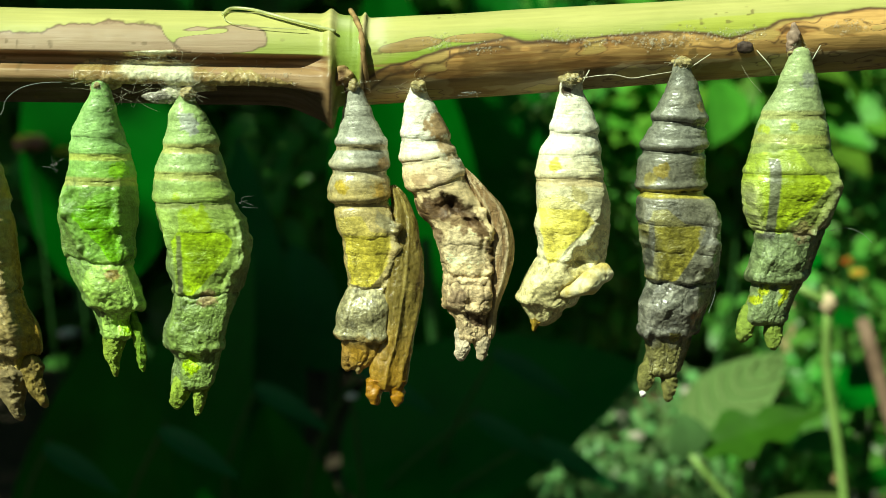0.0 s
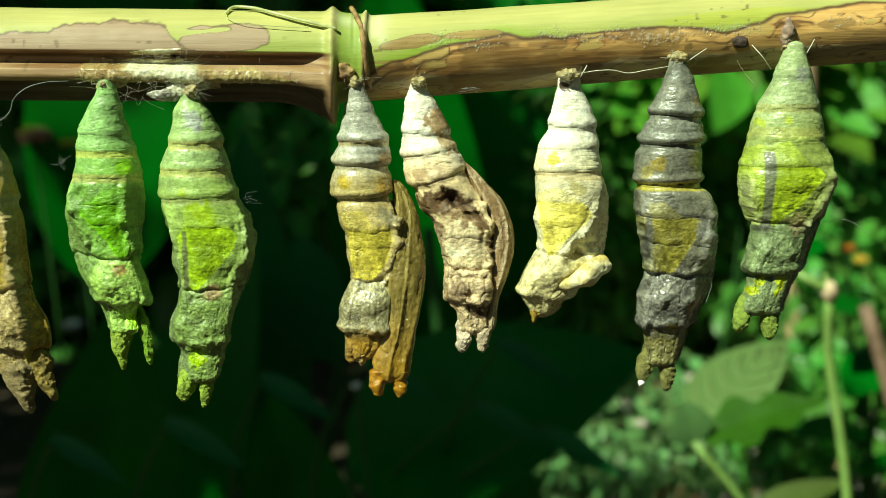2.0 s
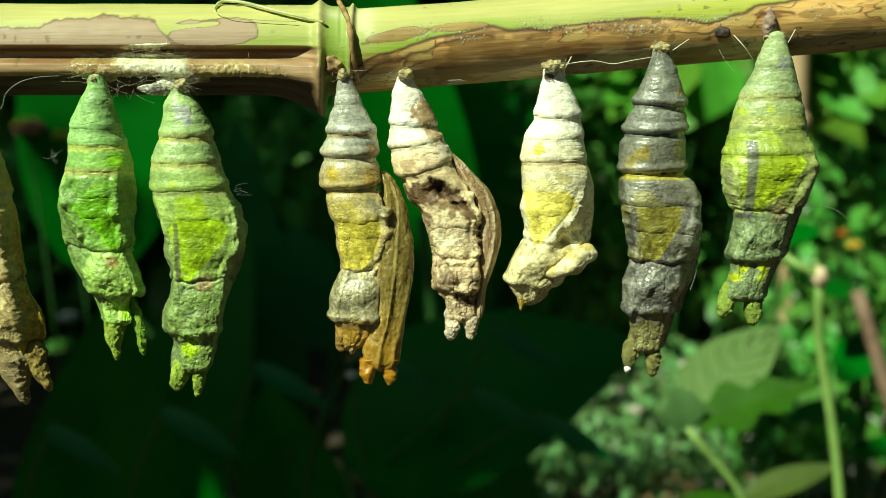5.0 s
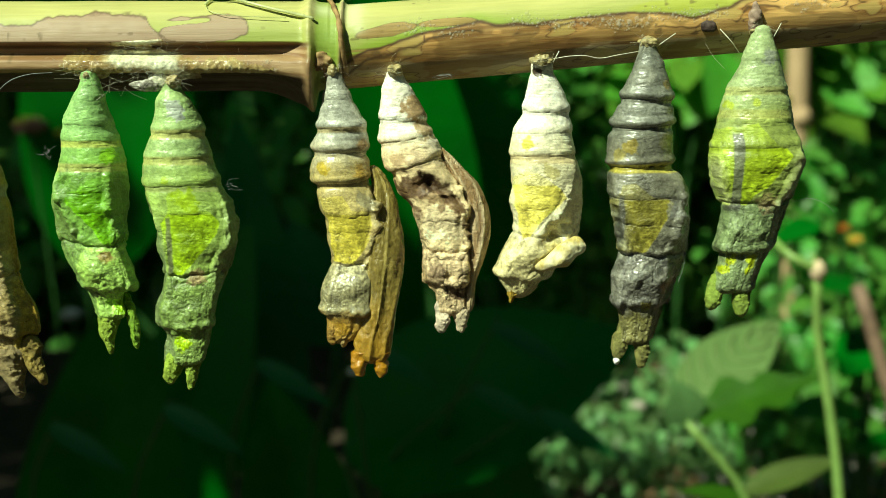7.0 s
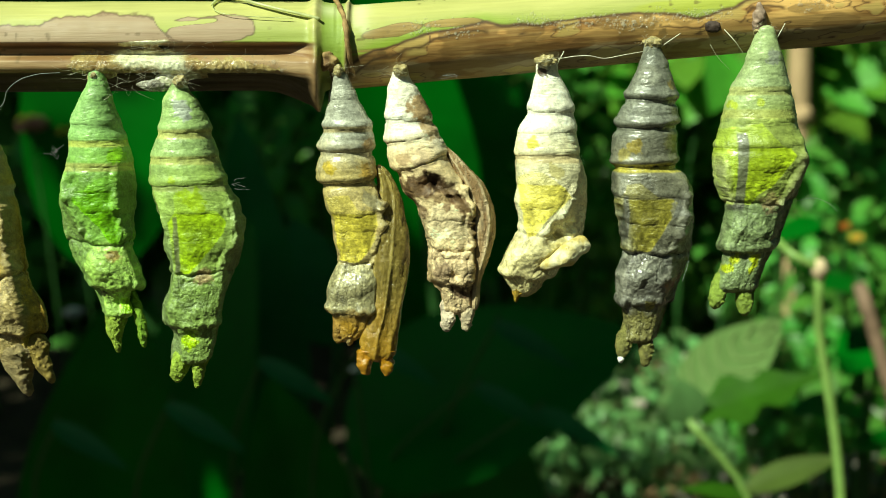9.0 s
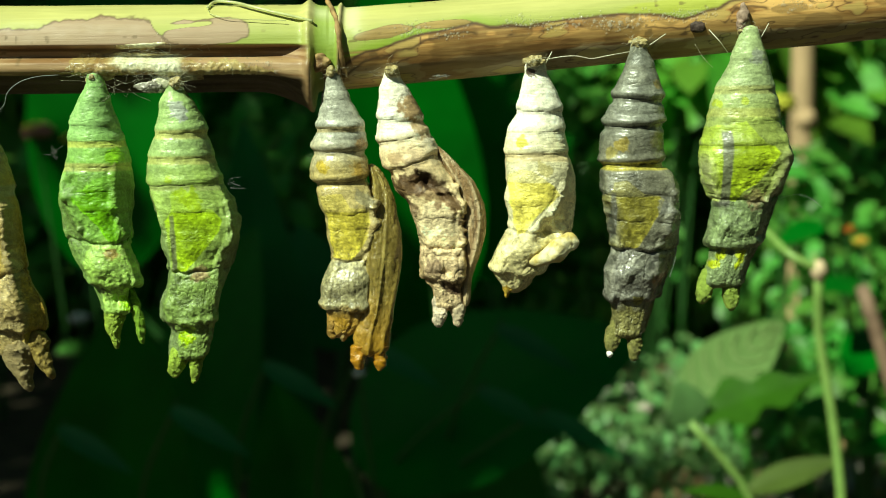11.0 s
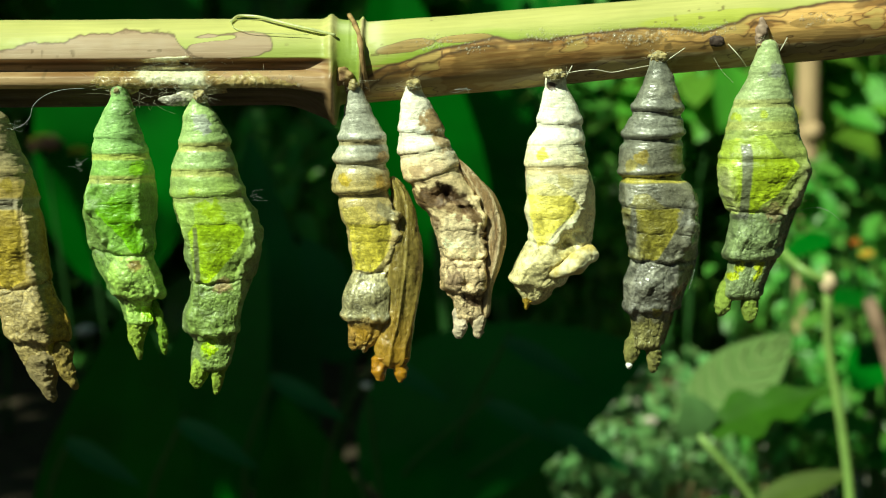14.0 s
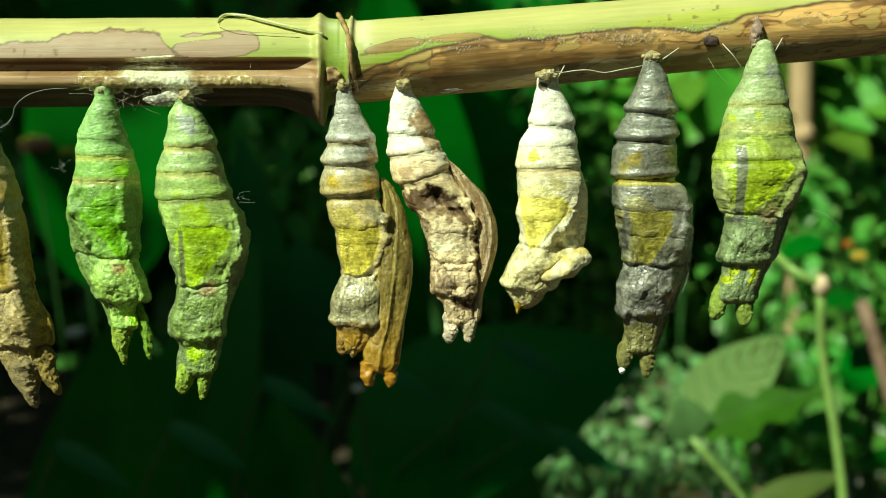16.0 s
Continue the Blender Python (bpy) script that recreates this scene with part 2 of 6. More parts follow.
# ---- the cane ----
def cane_axis(x):
    return np.where(x < -4.0, 7.0 - 0.006 * (x + 24), 6.87 + 0.0743 * (x + 1.5) - 0.0)


NODE = -5.8


def cane_form(x, a):
    """Radius of the cane in millimetres at x and the angle a (0: to the viewer, up positive)."""
    left = step(-2.2, -3.6, x)
    r = 4.85 * left + (4.5 - 0.0055 * (x + 1.5)) * (1 - left)
    deg = np.degrees(a)
    inner = left * step(NODE + 0.3, NODE - 3.5, x)
    r = r - inner * 1.25 * step(4, -2, deg) * step(-19, -14, deg)
    r = r + inner * 0.45 * hump(deg, -27, 9) - inner * 0.9 * step(-34, -44, deg) * step(-100, -70, deg)
    low = step(10, -50, deg) * step(-170, -120, deg)
    r = r + 0.55 * hump(x, NODE - 0.4, 0.55) + 1.8 * low * step(NODE - 9.0, NODE - 0.2, x) ** 2.4 * step(NODE + 0.35, NODE - 0.25, x)
    r = r + 0.55 * hump(x, NODE + 2.9 + 0.25 * np.sin(a), 0.28) - 0.15 * hump(x, NODE + 1.4, 0.9)
    r = r + 0.05 * fbm(x / 6, np.cos(a) * 4, np.sin(a) * 4, 1.2, 3, 5) + 0.05 * grain(x, np.cos(a) * 5, np.sin(a) * 5, 7, 3)
    return r


def cane_pigment(x, a):
    h = np.sin(a)
    cy, cz = np.cos(a) * 4.6, h * 4.6
    streak = fbm(x / 20, cy, cz, 0.34, 4, 21)
    mottle = fbm(x, cy, cz, 5.0, 4, 22)
    wob = fbm(x / 1.6, cy, cz, 2.2, 4, 23)
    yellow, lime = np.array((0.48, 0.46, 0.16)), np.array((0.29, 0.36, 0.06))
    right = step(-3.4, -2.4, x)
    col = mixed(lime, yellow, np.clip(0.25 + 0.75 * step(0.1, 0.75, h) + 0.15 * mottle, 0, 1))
    tan = mixed((0.60, 0.37, 0.13), (0.26, 0.135, 0.042), np.clip(0.45 + 1.0 * streak + 0.8 * mottle + 0.3 * wob, 0, 1))
    grey_tan = mixed((0.46, 0.34, 0.22), (0.28, 0.19, 0.12), np.clip(0.5 + 0.8 * streak, 0, 1))
    dark = np.array((0.06, 0.032, 0.015))
    # bark over the lower half past the node
    edge = np.interp(x, (-3, 0, 3, 6.5, 12, 18, 24, 30, 35, 39, 46, 52, 80), (-0.5, -0.12, -0.05, 0.14, 0.28, 0.14, 0.24, 0.22, 0.02, 0.22, 0.44, 0.5, 0.55)) + 0.10 * wob
    s = right * step(-0.02, 0.02, edge - h)
    island = right * step(0.0, 0.25, 1 - ((x - 1.6) / 3.4) ** 2 - ((h - 0.22 - 0.02 * x) / 0.16) ** 2 + 0.6 * wob)
    island = np.maximum(island, right * step(0.0, 0.25, 1 - ((x - 8.6) / 3.0) ** 2 - ((h - 0.34) / 0.10) ** 2 + 0.6 * wob))
    green_edge = right * step(0.25, 0.02, np.abs(edge + 0.06 - h)) * step(20, 10, x)
    col = mixed(col, (0.26, 0.38, 0.03), 0.7 * green_edge)
    moist = right * step(0.0, 0.3, 1 - ((x - 36) / 9.0) ** 2 - ((h - 0.33) / 0.20) ** 2 + 0.4 * wob)
    col = mixed(col, (0.42, 0.45, 0.05), 0.6 * moist)
    col = mixed(mixed(col, tan * 0.75, 0.85 * island), tan * 1.3, s)
    col = mixed(col, tan * 0.7, 0.8 * right * step(-0.16, -0.24, h + 0.10 * wob + 0.12 * streak))
    col = mixed(col, (0.40, 0.33, 0.19), 0.75 * right * step(-0.44, -0.52, h + 0.10 * wob + 0.10 * streak) * step(-0.2, 0.3, grain(x, cy, cz, 5.0, 28) + 0.6))
    loops = fbm(x / 2.2, cy, cz, 1.9, 3, 27)
    col = mixed(col, dark * 1.5, 0.85 * s * np.exp(-((loops - 0.16) / 0.022) ** 2))
    col = mixed(col, (0.52, 0.42, 0.14), 0.55 * s * step(0.18, 0.3, loops))
    col = mixed(col, tan * 0.5, 0.7 * s * step(-0.2, -0.32, loops))
    ring = right * np.clip(hump(edge - h, 0.02, 0.045) + 0.9 * hump(edge - h + 0.15 * mottle + 0.06 * wob, 0.26, 0.04) * step(-0.1, 0.25, wob + 0.2) + 0.7 * island * (1 - island) * 4, 0, 1)
    col = mixed(col, dark, 0.9 * ring)
    # patches of bark before the node
    left = 1 - right
    ragged = 0.05 * fbm(x, cy, cz, 0.7, 3, 29)
    top = ragged + np.interp(x, (-80, -42, -35.5, -32.5, -27, -23.2, -22.4, -20.5), (0.1, 0.25, 0.46, 0.63, 0.71, 0.56, 0.30, 0.04)) + 0.09 * wob
    pa = left * step(-0.015, 0.015, top - h) * (x < -19.5)
    pb = 1 - ((x + 17.2) / 4.6) ** 4 - ((h - 0.34 - 0.012 * (x + 17)) / 0.31) ** 2 + 0.5 * wob + 4 * ragged
    pb = pb - 1.6 * hump(h, 0.46 + 0.02 * (x + 20), 0.05) * step(-15.5, -18, x)
    pbm = left * step(0.0, 0.12, pb)
    bark = np.maximum(pa, pbm)
    col = mixed(col, grey_tan, bark)
    rim = left * np.clip((x < -20.0) * hump(top - h, 0, 0.028) * (h > 0.05) + hump(pb, 0.05, 0.09), 0, 1)
    col = mixed(col, (0.10, 0.06, 0.03), 0.75 * rim)
    inner = left * step(NODE + 0.2, NODE - 0.8, x)
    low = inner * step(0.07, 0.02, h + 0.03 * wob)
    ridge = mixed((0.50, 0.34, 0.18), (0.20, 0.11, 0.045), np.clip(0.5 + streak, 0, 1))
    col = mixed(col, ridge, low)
    # The ridge is brown; dark groove and underside put shade into its colour.
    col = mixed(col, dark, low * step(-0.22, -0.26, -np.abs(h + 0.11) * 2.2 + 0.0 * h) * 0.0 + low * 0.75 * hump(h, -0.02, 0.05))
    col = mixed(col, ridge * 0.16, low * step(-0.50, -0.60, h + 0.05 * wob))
    # the joint
    joint = hump(x, NODE - 0.4, 0.5)
    col = mixed(col, (0.44, 0.40, 0.16), 0.6 * joint * step(-0.2, 0.3, h))
    col = mixed(col, (0.24, 0.15, 0.07), joint * step(-0.05, -0.35, h + 0.1 * wob))
    belt = step(NODE + 0.1, NODE + 0.5, x) * step(NODE + 3.0, NODE + 2.6, x)
    col = mixed(col, (0.22, 0.32, 0.045), 0.8 * belt * step(-0.55, -0.25, h))
    col = mixed(col, (0.22, 0.14, 0.07), 0.85 * hump(x, NODE + 2.95 + 0.25 * h, 0.22) * (h < 0.93))
    papery = step(0.1, 0.5, wob + 0.5 * mottle + 0.5) * hump(x, NODE + 4.4, 1.1) * step(0.1, 0.4, h) + 0.8 * hump(x, NODE + 1.2, 1.2) * hump(h, 0.78, 0.14)
    col = mixed(col, (0.66, 0.66, 0.42), 0.6 * np.clip(papery, 0, 1))
    specks = step(0.62, 0.8, grain(x, cy, cz, 0.55, 41)) * step(0.3, 0.6, grain(x, cy, cz, 6, 42))
    col = mixed(col, (0.12, 0.08, 0.03), 0.6 * specks)
    green = step(0.0, 0.08, col[..., 1] - col[..., 0] * 0.86)
    return col * (1 + 0.05 * streak + 0.20 * streak * (1 - green) + 0.07 * mottle)[..., None]


def build_cane():
    xs = np.concatenate([np.linspace(-330, -62, 60, endpoint=False), np.linspace(-62, 68, 820, endpoint=False), np.linspace(68, 330, 60)])
    front = np.linspace(-105, 105, 220, endpoint=False)
    back = np.linspace(105, 255, 30, endpoint=False)
    a = np.radians(np.concatenate([front, back]))
    x, a = np.meshgrid(xs, a, indexing="ij")
    r = cane_form(x, a)
    co = np.stack([x, 140 - r * np.cos(a), cane_axis(x) + r * np.sin(a)], -1)
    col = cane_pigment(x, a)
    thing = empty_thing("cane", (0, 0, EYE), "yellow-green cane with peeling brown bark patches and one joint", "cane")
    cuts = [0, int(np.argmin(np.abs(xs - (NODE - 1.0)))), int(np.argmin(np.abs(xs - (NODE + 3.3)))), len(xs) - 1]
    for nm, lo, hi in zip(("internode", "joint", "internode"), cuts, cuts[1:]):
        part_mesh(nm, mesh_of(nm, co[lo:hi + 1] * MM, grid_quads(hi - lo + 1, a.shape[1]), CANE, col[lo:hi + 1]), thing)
    return thing


# ---- chrysalides ----
COLS = 176
GREEN_HORN, OLIVE_HORN, AMBER = (0.36, 0.50, 0.06), (0.25, 0.24, 0.07), (0.42, 0.25, 0.05)


def loft(Z, C, W, rows, cols=COLS, tip=1.6, top=0.5, blur=1.0):
    """Stations under the hook, smoothed and closed at both ends."""
    z = np.linspace(Z[0], Z[-1], rows)
    c, w = eased(z, Z, C, blur * 1.2), eased(z, Z, W, blur)
    end = np.clip((Z[-1] - z) / tip, 0, 1)
    start = np.clip((z - Z[0]) / top, 0, 1)
    w = w * np.sqrt(np.clip(1 - (1 - end) ** 2, 0.0004, 1)) * np.sqrt(np.clip(1 - (1 - start) ** 2, 0.04, 1))
    u = np.linspace(-1, 1, cols, endpoint=False)
    th = np.pi * np.sign(u) * np.abs(u) ** 1.35                # finer on the side that faces out
    zz, tt = np.meshgrid(z, th, indexing="ij")
    return z, zz, np.sin(tt), -np.cos(tt), c[:, None], w[:, None]


def crest(z, line, c, w, hand):
    """Where a ridge runs over the body, as a share of its half width; line: places (x, depth) under the hook."""
    if not line:
        return np.full_like(z, hand * 0.6)
    zs, xs = [q[1] for q in line], [q[0] for q in line]
    inside = np.clip((np.interp(z, zs, xs) - c) / w, -0.93, 0.93)
    return inside + (hand * 0.93 - inside) * step(zs[0] + 0.8, zs[0] - 4.0, z)


def chrysalis(label, at, Z, C, W, seams, horns, paint, shell, depth=0.85, seed=0, swell=0.12, crisp=0.5, rough=1.0, lumps=(), tip=0.9, bow=(0.2, 0, 0), left=(), right=(), beads=(0.5, 0.36, 0.4), fold=0.25, soil=0.35, blur=0.4):
    """Hung head down. Seams: depth under the hook, strength, tilt and the part that begins there.
    left, right: the beaded ridges that bound the flat back; soil: shade painted into the creases."""
    n = 440
    z, zz, px, py, cc, ww = loft(Z, C, W, n, tip=tip, blur=blur)
    k = (zz - Z[0]) / (Z[-1] - Z[0])
    yb = np.interp(k, (0, 0.10, 0.25, 0.6, 1), (bow[0], bow[0] * 0.75, bow[0] * 0.3, 0, bow[2]))
    zt = [q[0] for q in seams if q[3] == "thorax"][0]
    zh = [q[0] for q in seams if q[3] == "head"][0]
    ox, oy, oz = px * ww + cc, py * ww, zz
    # section: round above, a flat back between two ridges with steep flanks below
    rl, rr = crest(zz, left, cc, ww, -1), crest(zz, right, cc, ww, 1)
    begin = min([q[0][1] for q in (left, right) if q], default=12.0)
    ridged = step(begin - 3.5, begin + 3.0, zz)
    oval = np.sqrt(np.clip(1 - px ** 2, 0, 1))
    share = np.clip((px - rl) / np.maximum(rr - rl, 0.1), 0, 1)
    back = 0.82 + 0.14 * (1 - (2 * share - 1) ** 2)
    out_l, out_r = np.clip((px + 1) / (rl + 1), 0, 1), np.clip((1 - px) / (1 - rr), 0, 1)
    flank = np.where(px < rl, 0.82 * (out_l ** 1.1 if left else np.sqrt(1 - (1 - out_l) ** 2)), 0.82 * (out_r ** 1.2 if right else np.sqrt(1 - (1 - out_r) ** 2)))
    flat = np.where((px < rl) | (px > rr), flank, back)
    front = oval * (1 - ridged) + flat * ridged
    lift = np.where(py < 0, -front * ww * depth, py * ww * depth)
    base = np.stack([cc + px * ww, yb + lift, -zz], -1)
    d, line, film = np.zeros_like(zz), np.zeros_like(zz), np.zeros_like(zz)
    for i, (s, deep, tilt, nm) in enumerate(seams):
        ring = i < 4
        deep *= crisp * (1 if ring else 0.6 + 0.7 * np.clip(grain(px * 3, py * 3, s + 5, 0.9, seed + i), -0.4, 1))
        wav = s + tilt * px + (0.10 if i < 4 else 0.30) * grain(px * 3, py * 3, s, 1.0, seed + i) - 0.12 * px ** 2
        broken = np.clip(0.62 + 0.8 * grain(px * 4, py * 4, s + 9, 0.8, seed + 60 + i), 0.12, 1.3)
        d -= deep * ((0.13 if ring else 0.17) * broken * hump(zz, wav, 0.085) + (0.19 if ring else 0.06) * hump(zz, wav + 0.30, 0.36))
        d += (swell + 0.05) * deep * hump(zz, wav - 0.55, 0.45)
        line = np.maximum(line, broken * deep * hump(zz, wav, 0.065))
        if ring and i:
            film = np.maximum(film, hump(zz, wav + 0.32, 0.30))
        if nm == "head":
            part_in = np.clip(0.75 + 0.8 * grain(px * 3, py * 3, 0, 1.0, seed + 40), 0.2, 1.4)
            d += part_in * (0.16 * hump(zz, wav - 0.5, 0.5) - 0.34 * step(wav - 0.12, wav + 0.15, zz) * np.exp(-np.clip(zz - wav, 0, 9) / 1.0))
        if nm == "thorax":
            d += 0.14 * hump(zz, wav + 1.7, 1.3) - 0.16 * hump(zz, wav, 0.22)
    low = step(0.40, 0.58, k)
    d += rough * (0.10 * low + 0.04) * fbm(ox, oy, oz, 2.1, 2, seed + 1)
    d += rough * (0.034 + 0.03 * low) * fbm(ox, oy, oz * 1.3, 0.42, 3, seed + 2)
    d += 0.26 * low * fbm(ox, oy, oz, 3.0, 2, seed + 16)
    d += 0.03 * (1 - low) * fbm(ox * 0.4, oy * 0.4, oz * 1.6, 0.8, 3, seed + 10)
    pleat = np.abs(fbm(ox * 0.35, oy * 0.35, oz * 2.0 + 0.25 * np.sin(ox), 1.0, 2, seed + 19))
    d -= rough * 0.04 * np.exp(-(pleat / 0.045) ** 2) * (1 - 0.6 * low) * step(-0.2, 0.3, fbm(ox, oy, oz, 2.6, 2, seed + 20))
    d += rough * 0.05 * (np.minimum(pleat, 0.35) - 0.17) * (1 - 0.5 * low)
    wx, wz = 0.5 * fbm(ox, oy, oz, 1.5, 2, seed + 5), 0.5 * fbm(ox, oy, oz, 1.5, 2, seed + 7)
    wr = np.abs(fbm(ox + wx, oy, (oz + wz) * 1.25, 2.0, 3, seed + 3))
    middle = ridged * step(rl + 0.10, rl + 0.2, px) * step(rr - 0.10, rr - 0.2, px) * step(zt + 0.2, zt - 0.4, zz) * (py < 0.1)
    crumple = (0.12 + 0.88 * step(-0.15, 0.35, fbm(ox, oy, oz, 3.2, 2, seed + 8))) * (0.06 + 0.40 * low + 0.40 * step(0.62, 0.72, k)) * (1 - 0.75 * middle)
    d -= rough * 0.10 * crumple * np.exp(-(wr / 0.045) ** 2)
    d += rough * 0.11 * crumple * (np.minimum(wr, 0.4) - 0.2)
    wart = np.clip(grain(ox, oy, oz, 0.22, seed + 4) - 0.05, 0, 1)
    d += rough * 0.10 * wart * step(zt - 2.5, zt + 2.0, zz) * (0.45 + 0.25 * step(zh - 1, zh + 1, zz))
    jig = np.random.default_rng(seed)
    folds = [((-0.95, zt - 0.8), (-0.42, zt + 0.9)), ((-0.42, zt + 0.9), (-0.62, zh + 0.2)), ((0.95, zt - 0.5), (0.45, zt + 1.0)), ((0.45, zt + 1.0), (0.60, zh + 0.3)),
             ((0.0, zt + 1.6), (0.05, zh - 0.6)), ((-0.25, zh + 0.4), (-0.1, Z[-1])), ((0.3, zh + 0.4), (0.12, Z[-1])), ((-0.42, zt + 0.9), (0.45, zt + 1.0))]
    fold_shade = np.zeros_like(zz)
    for (ax, az), (bx, bz) in folds:
        ax, bx = ax + jig.normal(0, 0.08), bx + jig.normal(0, 0.08)
        ux, uz = (px + 0.06 * wx) * ww, zz + 0.35 * wz
        sx, sz, ex, ez = ax * ww, az, (bx - ax) * ww, bz - az
        t = np.clip(((ux - sx) * ex + (uz - sz) * ez) / (ex * ex + ez * ez + 1e-6), 0, 1)
        gap = np.hypot(ux - sx - t * ex, uz - sz - t * ez)
        d += np.where(py < 0.2, fold * (0.09 * np.exp(-((gap - 0.4) / 0.3) ** 2) - 0.12 * np.exp(-(gap / 0.12) ** 2)), 0)
        fold_shade = np.maximum(fold_shade, np.where(py < 0.2, np.exp(-(gap / 0.09) ** 2), 0))
    # beads along the ridges, with a groove on their inner side
    knob = np.zeros_like(zz)
    for edge, hand, given in ((rl, -1, left), (rr, 1, right)):
        if not given:
            continue
        off = (px - edge) * ww * hand
        span = step(given[0][1] - 1.5, given[0][1] + 1.5, zz) * step(zt + 0.8, zt - 0.4, zz) * (py < 0.3)
        power = beads[2] if hand < 0 else 1.0
        wild = fbm(ox, oy, oz, 1.1, 3, seed + 50)
        d += power * span * ((0.10 + 0.42 * wild) * hump(off, 0.05 + 0.5 * wx, 0.55) - 0.12 * np.clip(0.6 + wild, 0, 1) * hump(off, -0.8 + 0.5 * wz, 0.25))
        knob = np.maximum(knob, span * hump(off, 0.15, 0.7))
        bz = given[0][1] + 0.3
        while bz < zt + 0.3:
            row = int(np.argmin(np.abs(z - bz)))
            bx = float(edge[row, 0] * ww[row, 0]) + jig.normal(0.1, 0.32)
            r, h = beads[0] * jig.uniform(0.5, 1.3), power * beads[1] * jig.uniform(0.05, 0.85)
            d += np.where(py < 0.3, h * np.exp(-(np.hypot((px * ww - bx) * jig.uniform(0.7, 1.2), zz - bz) / r) ** 2), 0)
            bz += jig.uniform(0.6, 1.5)
    for lx, lz, lr, lh in lumps:
        gap = np.hypot((px - lx) * ww, zz - lz)
        d += np.where(py < 0.5, lh * np.exp(-(gap / lr) ** 2) * (1 + 0.35 * fbm(ox, oy, oz, 0.6, 2, seed + 6)), 0)
    d *= np.minimum(1, ww / 1.3)
    along = np.gradient(base, axis=0)
    round_ = np.roll(base, -1, axis=1) - np.roll(base, 1, axis=1)
    norm = np.cross(along, round_)
    norm /= np.linalg.norm(norm, axis=-1)[..., None] + 1e-9
    norm *= np.sign((norm * np.stack([px, py, 0 * px], -1)).sum(-1).mean())
    for _ in range(3):                                          # soften the turn at the ridges
        norm = (norm + np.roll(norm, 1, axis=1) + np.roll(norm, -1, axis=1)) / 3
    co = base + d[..., None] * norm
    col = paint(px * ww, zz, px, py, k, (ox, oy, oz), seed, rl, rr, knob, ww, zt)
    # Paints shade into creases, folds and pleats; seams get a dark line.
    col = col * (1 - soil * np.exp(-(wr / 0.04) ** 2) * crumple - 0.5 * soil * fold_shade - 0.3 * soil * np.exp(-(pleat / 0.03) ** 2))[..., None] * (1 - np.clip(0.75 * line, 0, 0.7))[..., None]
    grit = np.clip(0.14 + 0.40 * step(0.36, 0.5, k) + 0.40 * fbm(ox, oy, oz, 1.5, 2, seed + 12), 0.08, 1) * (1 - 0.85 * film) * (1 - 0.35 * middle)
    thing = empty_thing("chrysalis", (at[0] * MM, at[1] * MM, EYE + at[2] * MM), label, "chrysalis", "chrysalides hanging from the cane")
    ids = [0] + [int(np.argmin(np.abs(z - s[0]))) for s in seams] + [n - 1]
    names = ["cremaster"] + [s[3] for s in seams]
    for nm, a, b in zip(names, ids, ids[1:]):
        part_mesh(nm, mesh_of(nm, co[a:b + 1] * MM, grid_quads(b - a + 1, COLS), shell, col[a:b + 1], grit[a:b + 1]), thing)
    for hx, hz, bx, bz, r0, r1, tint in horns:
        line = bent([(0.6 * bx + 0.4 * C[-2], bow[2] + 0.5, -bz + 1.7), (bx * 0.55 + hx * 0.45, bow[2] - 0.5, -(bz * 0.55 + hz * 0.45)), (hx, bow[2] - 0.5, -hz - 0.1)], 90)
        rr_ = np.interp(np.linspace(0, 1, 90), (0, 0.35, 0.8, 0.93, 1), (r0 * 0.8, r0 * 1.1, r1 * 1.35, r1 * 0.95, r1 * 0.35))
        hc, hq = tube(line, rr_, 64, 0.25, seed + int(hx * 10) % 7)
        grainy = np.clip(grain(hc[:, 0], hc[:, 1], hc[:, 2], 0.26, seed + 3) - 0.1, 0, 1)
        hc = hc + (0.22 * fbm(hc[:, 0], hc[:, 1], hc[:, 2], 0.9, 2, seed + 2) + 0.16 * grainy)[:, None] * np.array((1, -1, 0.4))
        fl = fbm(hc[:, 0], hc[:, 1], hc[:, 2], 0.7, 3, seed + 9)
        part_mesh("head_horn", mesh_of("head_horn", hc * MM, hq, SHELL_DRY, mixed(tint, np.asarray(tint) * 0.45, np.clip(0.35 + fl - 0.5 * grainy, 0, 1))), thing)
    return thing


